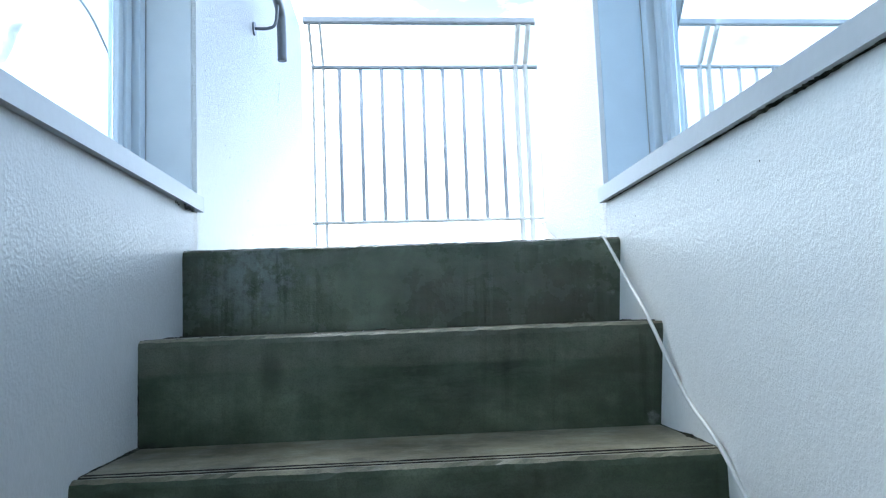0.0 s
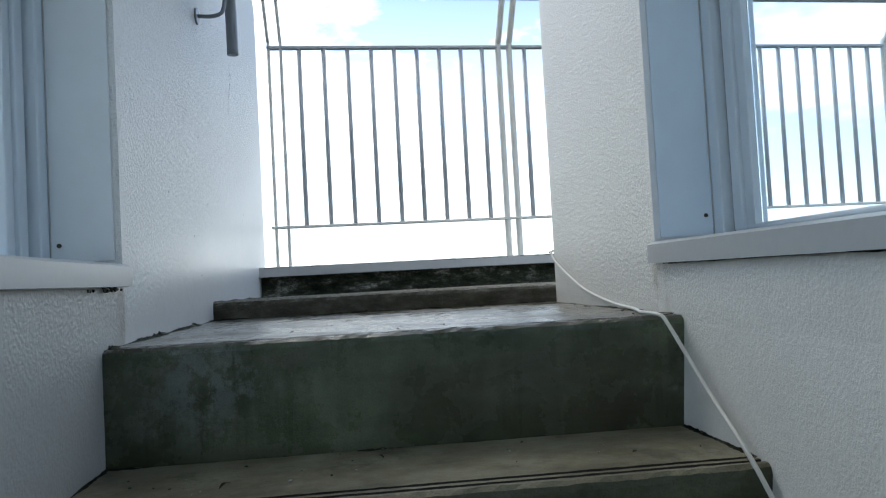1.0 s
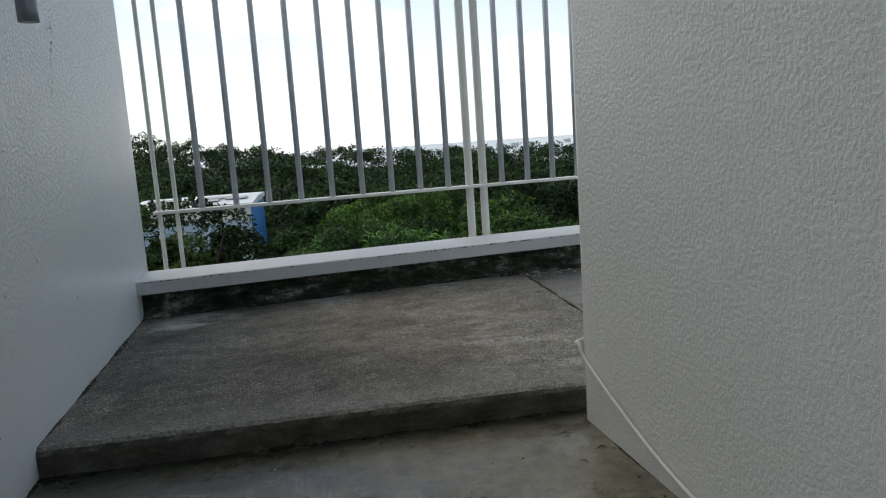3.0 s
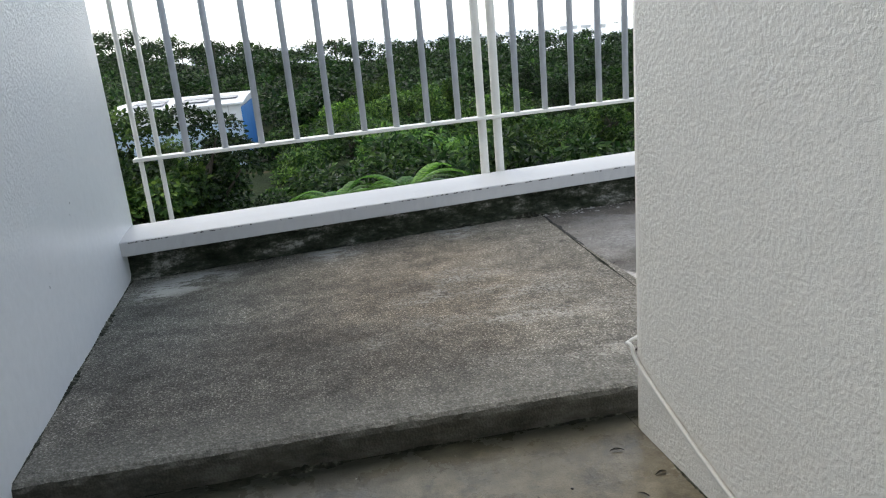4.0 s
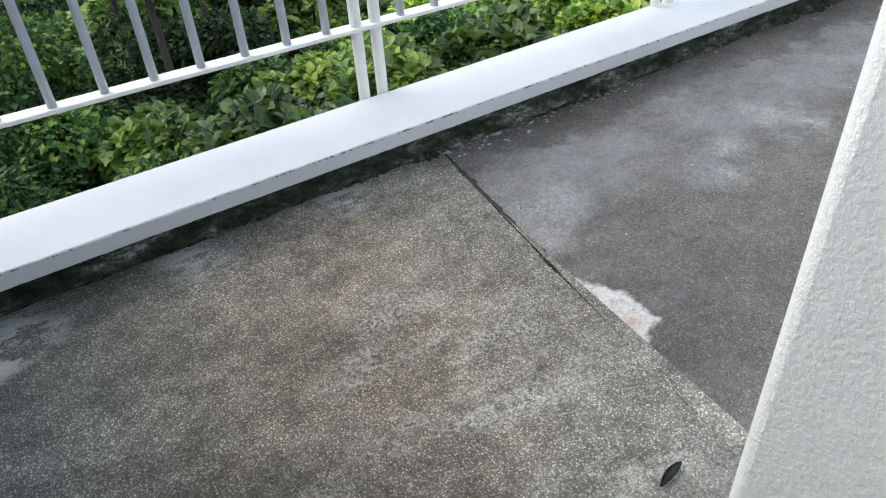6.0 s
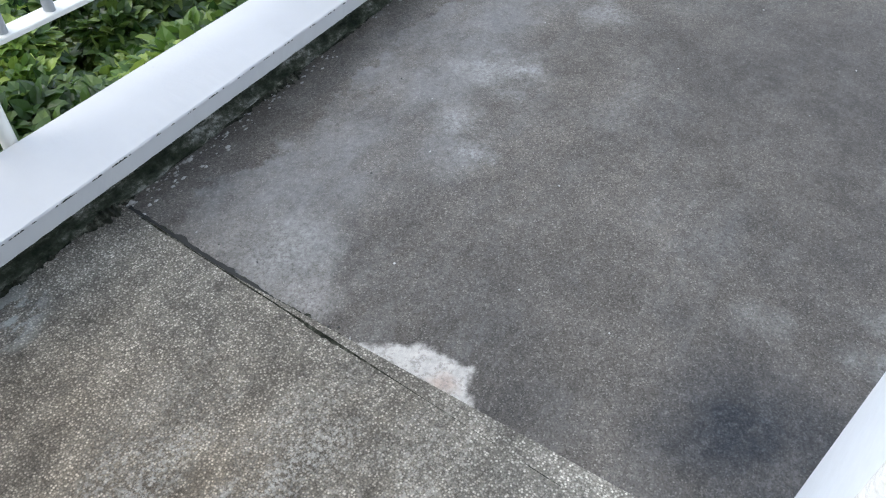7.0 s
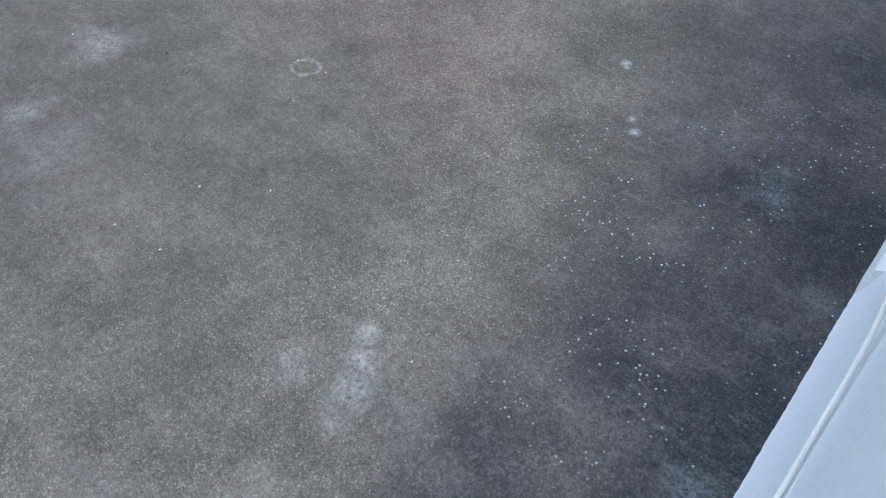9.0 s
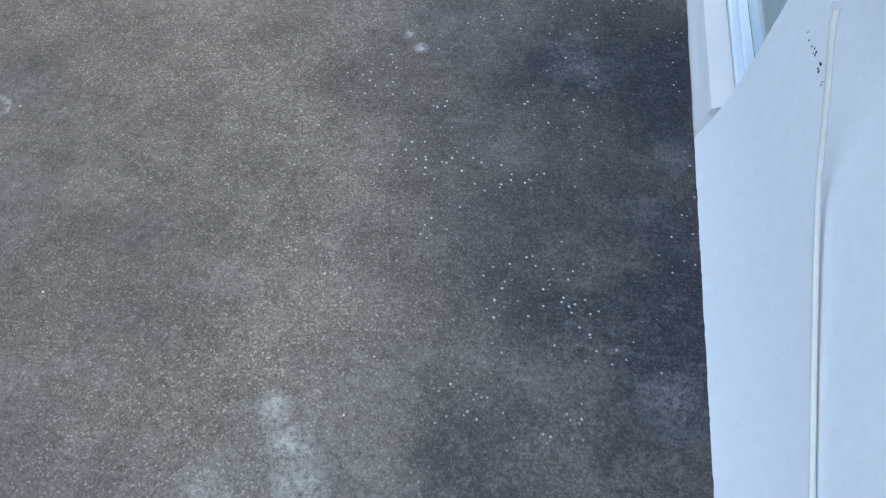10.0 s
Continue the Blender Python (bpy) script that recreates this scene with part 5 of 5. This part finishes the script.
def crown_mesh(name, seed, width, height, clumps, count, size, mat, broad=0.5):
    rng = np.random.default_rng(seed)
    cs, rs = [], []
    for k in range(clumps):
        a, u = rng.random() * 2 * math.pi, rng.random()
        rad = width * 0.5 * math.sqrt(rng.random()) * 0.85
        z = height * (0.38 + 0.52 * u) * (1 - 0.35 * (rad / (width * 0.5)) ** 2)
        cs.append((rad * math.cos(a), rad * math.sin(a), z))
        rs.append(width * (0.11 + 0.09 * rng.random()))
    v, f = leaves(cs, rs, count, size, seed + 1, broad=broad, full=size < 0.2)
    me = bpy.data.meshes.new(name)
    me.from_pydata(v.tolist(), [], f.tolist())
    me.materials.append(mat)
    return me, cs


def tree_kind(seed, width, height, clumps, count, size, mat, broad, label):
    crown_me, cs = crown_mesh("crown", seed, width, height, clumps, count, size, mat, broad)
    root = thing("tree", (0, 0, 0), label, "tree", "trees below the terrace")
    rng = random.Random(seed)
    trunk_line = [(0, 0, -1.0), (rng.uniform(-.1, .1), rng.uniform(-.1, .1), height * 0.25), (rng.uniform(-.25, .25), rng.uniform(-.25, .25), height * 0.6)]
    tl = smooth_line(trunk_line, 5)
    bm = tube(tl, [0.05 * height * (1 - 0.6 * k / len(tl)) * 0.55 for k in range(len(tl))], 8)
    part("trunk", bm, M_BARK, root)
    for c in cs[:5]:
        s = tl[rng.randrange(len(tl) // 2, len(tl))]
        part("limb", tube(smooth_line([s, (s + Vector(c)) * 0.5 + Vector((0, 0, -0.1)), c], 4), [0.012 * height * (1 - k / 11) + 0.008 for k in range(9)], 6), M_BARK, root)
    ob = new("crown", crown_me)
    ob.parent = root
    return root


# far kinds have broad sprays in place of single leaves
near_kinds = [
    tree_kind(11, 2.9, 3.6, 19, 10500, 0.105, M_LEAF_NEAR, 0.55, "dense dark green broadleaf tree below the terrace"),
    tree_kind(12, 2.4, 3.4, 17, 8500, 0.140, M_LEAF_LIGHT, 0.72, "light green glossy broadleaf tree below the terrace"),
    tree_kind(13, 3.0, 3.8, 20, 10500, 0.092, M_LEAF, 0.62, "dark green small-leaved tree below the terrace"),
]
mid_kinds = [
    tree_kind(21, 5.2, 5.2, 22, 6500, 0.25, M_LEAF, 0.5, "dense green broadleaf tree in the wood"),
    tree_kind(22, 4.2, 5.8, 20, 5500, 0.24, M_LEAF, 0.5, "upright green tree in the wood"),
    tree_kind(23, 5.6, 4.8, 22, 6500, 0.26, M_LEAF_NEAR, 0.45, "lighter green spreading tree in the wood"),
]
rng = random.Random(5)
used = set()


def plant(kinds, x, y, top, native_h, lo=0.85, hi=1.15, which=None):
    k = kinds[which if which is not None else rng.randrange(len(kinds))]
    s = rng.uniform(lo, hi)
    m = pose(x, y, top - native_h * s, 0, 0, rng.uniform(0, 360)) @ Matrix.Scale(s, 4)
    if k.name not in used:
        used.add(k.name)
        k.matrix_basis = m
        return k
    c = copy_thing(k, pose(0, 0, 0))
    c.matrix_basis = m
    return c


SHED = (-5.45, 52.4)
# close under the railing: dark on one side, light glossy leaves on the other
for x, y, top, which in ((-1.6, 5.2, -2.0, 2), (-0.3, 5.6, -2.6, 2), (0.9, 5.4, -1.5, 0), (2.0, 5.2, -1.15, 1), (3.1, 5.0, -1.2, 1), (4.4, 5.3, -1.5, 1), (1.5, 6.8, -1.7, 1),
                         (5.9, 5.6, -1.6, 1), (2.9, 7.0, -1.6, 1), (-3.0, 6.5, -1.9, 2), (0.2, 7.4, -2.7, 2), (4.4, 7.4, -1.7, 1), (6.3, 7.6, -1.9, 1), (-1.9, 8.4, -2.1, 2), (8.2, 6.6, -2.0, 1), (0.4, 9.3, -2.5, 1), (1.6, 9.6, -2.6, 0), (-0.7, 10.2, -2.6, 2), (2.6, 9.0, -2.3, 1), (0.9, 12.2, -2.75, 2), (2.6, 11.6, -2.7, 0), (-0.6, 12.0, -2.8, 0), (-1.7, 13.8, -0.45, 2), (-2.7, 13.4, -0.40, 2), (-2.3, 15.2, -0.55, 2)):
    plant(near_kinds, x, y, top, 3.5, 0.9, 1.1, which)
for d, n in ((9.0, 9), (12.5, 11), (16.0, 11)):
    for k in range(n):
        a = radians(-42 + 106 * (k + rng.uniform(0.1, 0.9)) / n)
        dd = d * rng.uniform(0.9, 1.12)
        x, y = dd * math.sin(a), 2.4 + dd * math.cos(a)
        plant(near_kinds, x, y, tops(x, y) + rng.uniform(-0.9, 0.5), 3.5, 0.9, 1.35, rng.choice((0, 2, 0, 2, 1) if x < 0.5 else (1, 0, 1, 1, 2)))
for d, n in ((20.5, 12), (25, 13), (30, 14), (36, 15), (43, 16), (51, 17), (60, 18)):
    for k in range(n):
        a = radians(-40 + 104 * (k + rng.uniform(0.0, 1.0)) / n)
        dd = d * rng.uniform(0.9, 1.1)
        x, y = dd * math.sin(a), 2.4 + dd * math.cos(a)
        if -13 < x < -0.4 and 40 < y < 63:
            continue
        low_view = 1.3 if (-12 < x < 0.5 and 24 < y <= 42) else 0.0
        plant(mid_kinds, x, y, tops(x, y) - low_view + rng.uniform(-1.5, 1.4), 5.0, 0.8, 1.25)


def tree_fern(x, y, crown_z, size, turn):
    root = thing("tree_fern", (x, y, crown_z), "bright green tree fern with long arching fronds", "tree fern", "tree ferns below the terrace")
    part("trunk", tube([(0, 0, -4.5), (0.05, 0, -2.0), (0, 0, 0)], [0.07, 0.06, 0.05], 8), M_DARK_BARK, root)
    for k in range(15):
        ob = new("frond", FROND)
        ob.parent = root
        ob.matrix_basis = pose(0, 0, 0, 0, 0, k * 24 + turn + rng.uniform(-6, 6)) @ pose(0, 0, 0, rng.uniform(-8, 16), 0, 0) @ Matrix.Scale(size * rng.uniform(0.85, 1.1), 4)
    return root


def frond_mesh():
    bm = bmesh.new()
    n = 44
    pts = [Vector((0, 1.25 * t, 0.42 * math.sin(2.0 * t) - 0.42 * t * t)) for t in (k / n for k in range(n + 1))]
    for a, b2 in zip(pts, pts[1:]):
        w = Vector((0.008, 0, 0))
        bm.faces.new([bm.verts.new(v) for v in (a - w, a + w, b2 + w, b2 - w)])
    for k in range(3, n + 1):
        t = k / n
        ln = 0.27 * min(1, t * 3.2) * (1 - t) ** 0.55 + 0.015
        for sgn in (-1, 1):
            p = pts[k]
            d = Vector((sgn, 0.35, -0.22)).normalized()
            side = Vector((0.0, 0.0150, 0.003))
            mid = p + d * ln * 0.5 + Vector((0, 0, 0.02))
            tip = p + d * ln + Vector((0, 0.02, -0.05 * ln))
            v = [bm.verts.new(q) for q in (p - side * 0.6, mid - side, tip, mid + side, p + side * 0.6)]
            bm.faces.new(v)
    return mesh_of("frond", bm, M_FERN)


FROND = frond_mesh()
for x, y, z, s, t in ((1.15, 11.0, -2.0, 0.78, 10), (2.2, 13.2, -2.2, 0.9, 40), (0.9, 13.6, -2.3, 0.8, 75)):
    tree_fern(x, y, z, s, t)


def umbrella_tree(x, y, foot, height):
    root = thing("umbrella_tree", (x, y, foot), "tall thin tree with a sparse flat crown on the skyline", "tree", "skyline trees")
    part("trunk", tube(smooth_line([(0, 0, 0), (0.2, 0, height * 0.5), (0.1, 0, height * 0.9)], 4), 0.12, 6), M_BARK, root)
    cs = [(rng.uniform(-1.9, 1.9), rng.uniform(-1, 1), height * rng.uniform(0.86, 1.0)) for _ in range(7)]
    v, f = leaves(cs, [0.75] * 7, 420, 0.42, int(x * 10) % 997, broad=0.5)
    me = bpy.data.meshes.new("crown")
    me.from_pydata(v.tolist(), [], f.tolist())
    me.materials.append(M_LEAF)
    ob = new("crown", me)
    ob.parent = root


for bearing, extra in ((-9.4, 1.6), (-8.8, 0.9), (-6.6, 2.3), (-5.9, 1.2), (-3.6, 1.9), (-1.2, 1.0), (5.2, 0.8)):
    a = radians(bearing)
    x, y = 165 * math.sin(a), 2.3 + 165 * math.cos(a)
    t = tops(x, y)
    umbrella_tree(x, y, t - 7, 7 + extra * 0.75)


def far_wood():
    """The wood from about 60 m on: rounded crowns of sprays."""
    r = random.Random(9)
    vs, fs, n = [], [], 0
    for k in range(1350):
        d = 60 * math.exp(r.random() * math.log(3.6))
        a = radians(r.uniform(-44, 68))
        x, y = d * math.sin(a), 2.4 + d * math.cos(a)
        if -13 < x < -0.4 and y < 63:
            continue
        wide = r.uniform(2.6, 5.5) * (0.8 + d / 300)
        top = tops(x, y) + r.uniform(-1.1, 0.7)
        cs = [(x + r.uniform(-.45, .45) * wide, y + r.uniform(-.45, .45) * wide, top - wide * (0.25 + 0.35 * r.random())) for _ in range(7)]
        v, f = leaves(cs, [wide * r.uniform(0.16, 0.28) for _ in range(7)], 270, 0.28 + 0.03 * wide + d / 1300, k, broad=0.6)
        vs.append(v)
        fs.append(f + n)
        n += len(v)
    me = bpy.data.meshes.new("far_wood")
    me.from_pydata(np.concatenate(vs).tolist(), [], np.concatenate(fs).tolist())
    me.materials.append(M_LEAF)
    return tagged(new("far_wood", me), "dense dark green wood reaching to the horizon", "woodland", kind="stuff")


far_wood()


# ---- shed in the valley ----
def shed():
    M_SHEET = plain("white_sheet_metal", (0.66, 0.67, 0.68), 0.45, 0.0, 0.08, 0.6)
    M_BLUE = plain("blue_sheet_metal", (0.04, 0.22, 0.58), 0.45, 0.0, 0.1, 0.8)
    M_PALE = plain("pale_blue_sheet_metal", (0.42, 0.53, 0.66), 0.45, 0.0, 0.1, 0.8)
    M_ROOF = plain("grey_roof_sheet", (0.42, 0.43, 0.44), 0.5, 0.0, 0.15, 0.7)
    M_PV = plain("dark_panel", (0.10, 0.11, 0.13), 0.3)
    root = thing("shed", (SHED[0], SHED[1], -7.0), "white and blue sheet-metal shed with a low roof among the trees", "building")
    part("wall", boxes(((-5.2, 0, -0.8), (3.3, 9, 3.05))), M_PALE, root, "pale blue lower wall")
    part("wall", boxes(((-5.25, -0.05, 3.052), (3.35, 9.05, 4.1))), M_SHEET, root, "white upper wall")
    part("end_wall", boxes(((3.36, -0.06, 0), (3.44, 9, 3.9))), M_BLUE, root, "bright blue end wall")
    ro = part("roof", extrude([(-0.3, 4.1), (9.3, 4.1), (9.3, 4.42), (4.5, 4.48), (-0.3, 4.22)], "x", -5.5, 3.55), M_SHEET, root, "white low-pitched roof")
    for x, y, z, w in ((-4.2, 1.4, 4.36, 2.2), (-1.2, 1.4, 4.36, 2.2), (-4.2, 3.0, 4.44, 2.2), (-0.8, 3.0, 4.44, 2.6), (1.4, 2.2, 4.40, 1.5)):
        pv = part("roof_panel", rounded(boxes(((0, 0, 0), (w, 1.3, 0.06))), 0.01), M_PV, ro, "dark flat roof panel")
        pv.matrix_basis = pose(x, y, z, 3.0)
    for k in range(7):
        part("seam", boxes(((-5.0 + k * 1.25, -0.085, 3.07), (-4.94 + k * 1.25, -0.052, 4.08))), M_ROOF, root)
    root.matrix_basis = pose(SHED[0], SHED[1], -7.0, 0, 0, -4)
    return root


shed()


# ---- far town ----
def far_house(x, y, w, h):
    root = thing("far_house", (x, y, -21.5), "small pale building far off on the plain", "building", "far town")
    part("wall", boxes(((-w / 2, -w / 3, 0), (w / 2, w / 3, h))), M_WHITE, root)
    part("roof", boxes(((-w / 2 - 0.4, -w / 3 - 0.4, h + 0.01), (w / 2 + 0.4, w / 3 + 0.4, h + 0.6))), M_CEIL, root)


for k in range(16):
    a = radians(9 + 1.15 * k + rng.uniform(-0.5, 0.5))
    d = rng.uniform(1300, 1900)
    far_house(d * math.sin(a), d * math.cos(a), rng.uniform(7, 20), rng.uniform(2.5, 8))
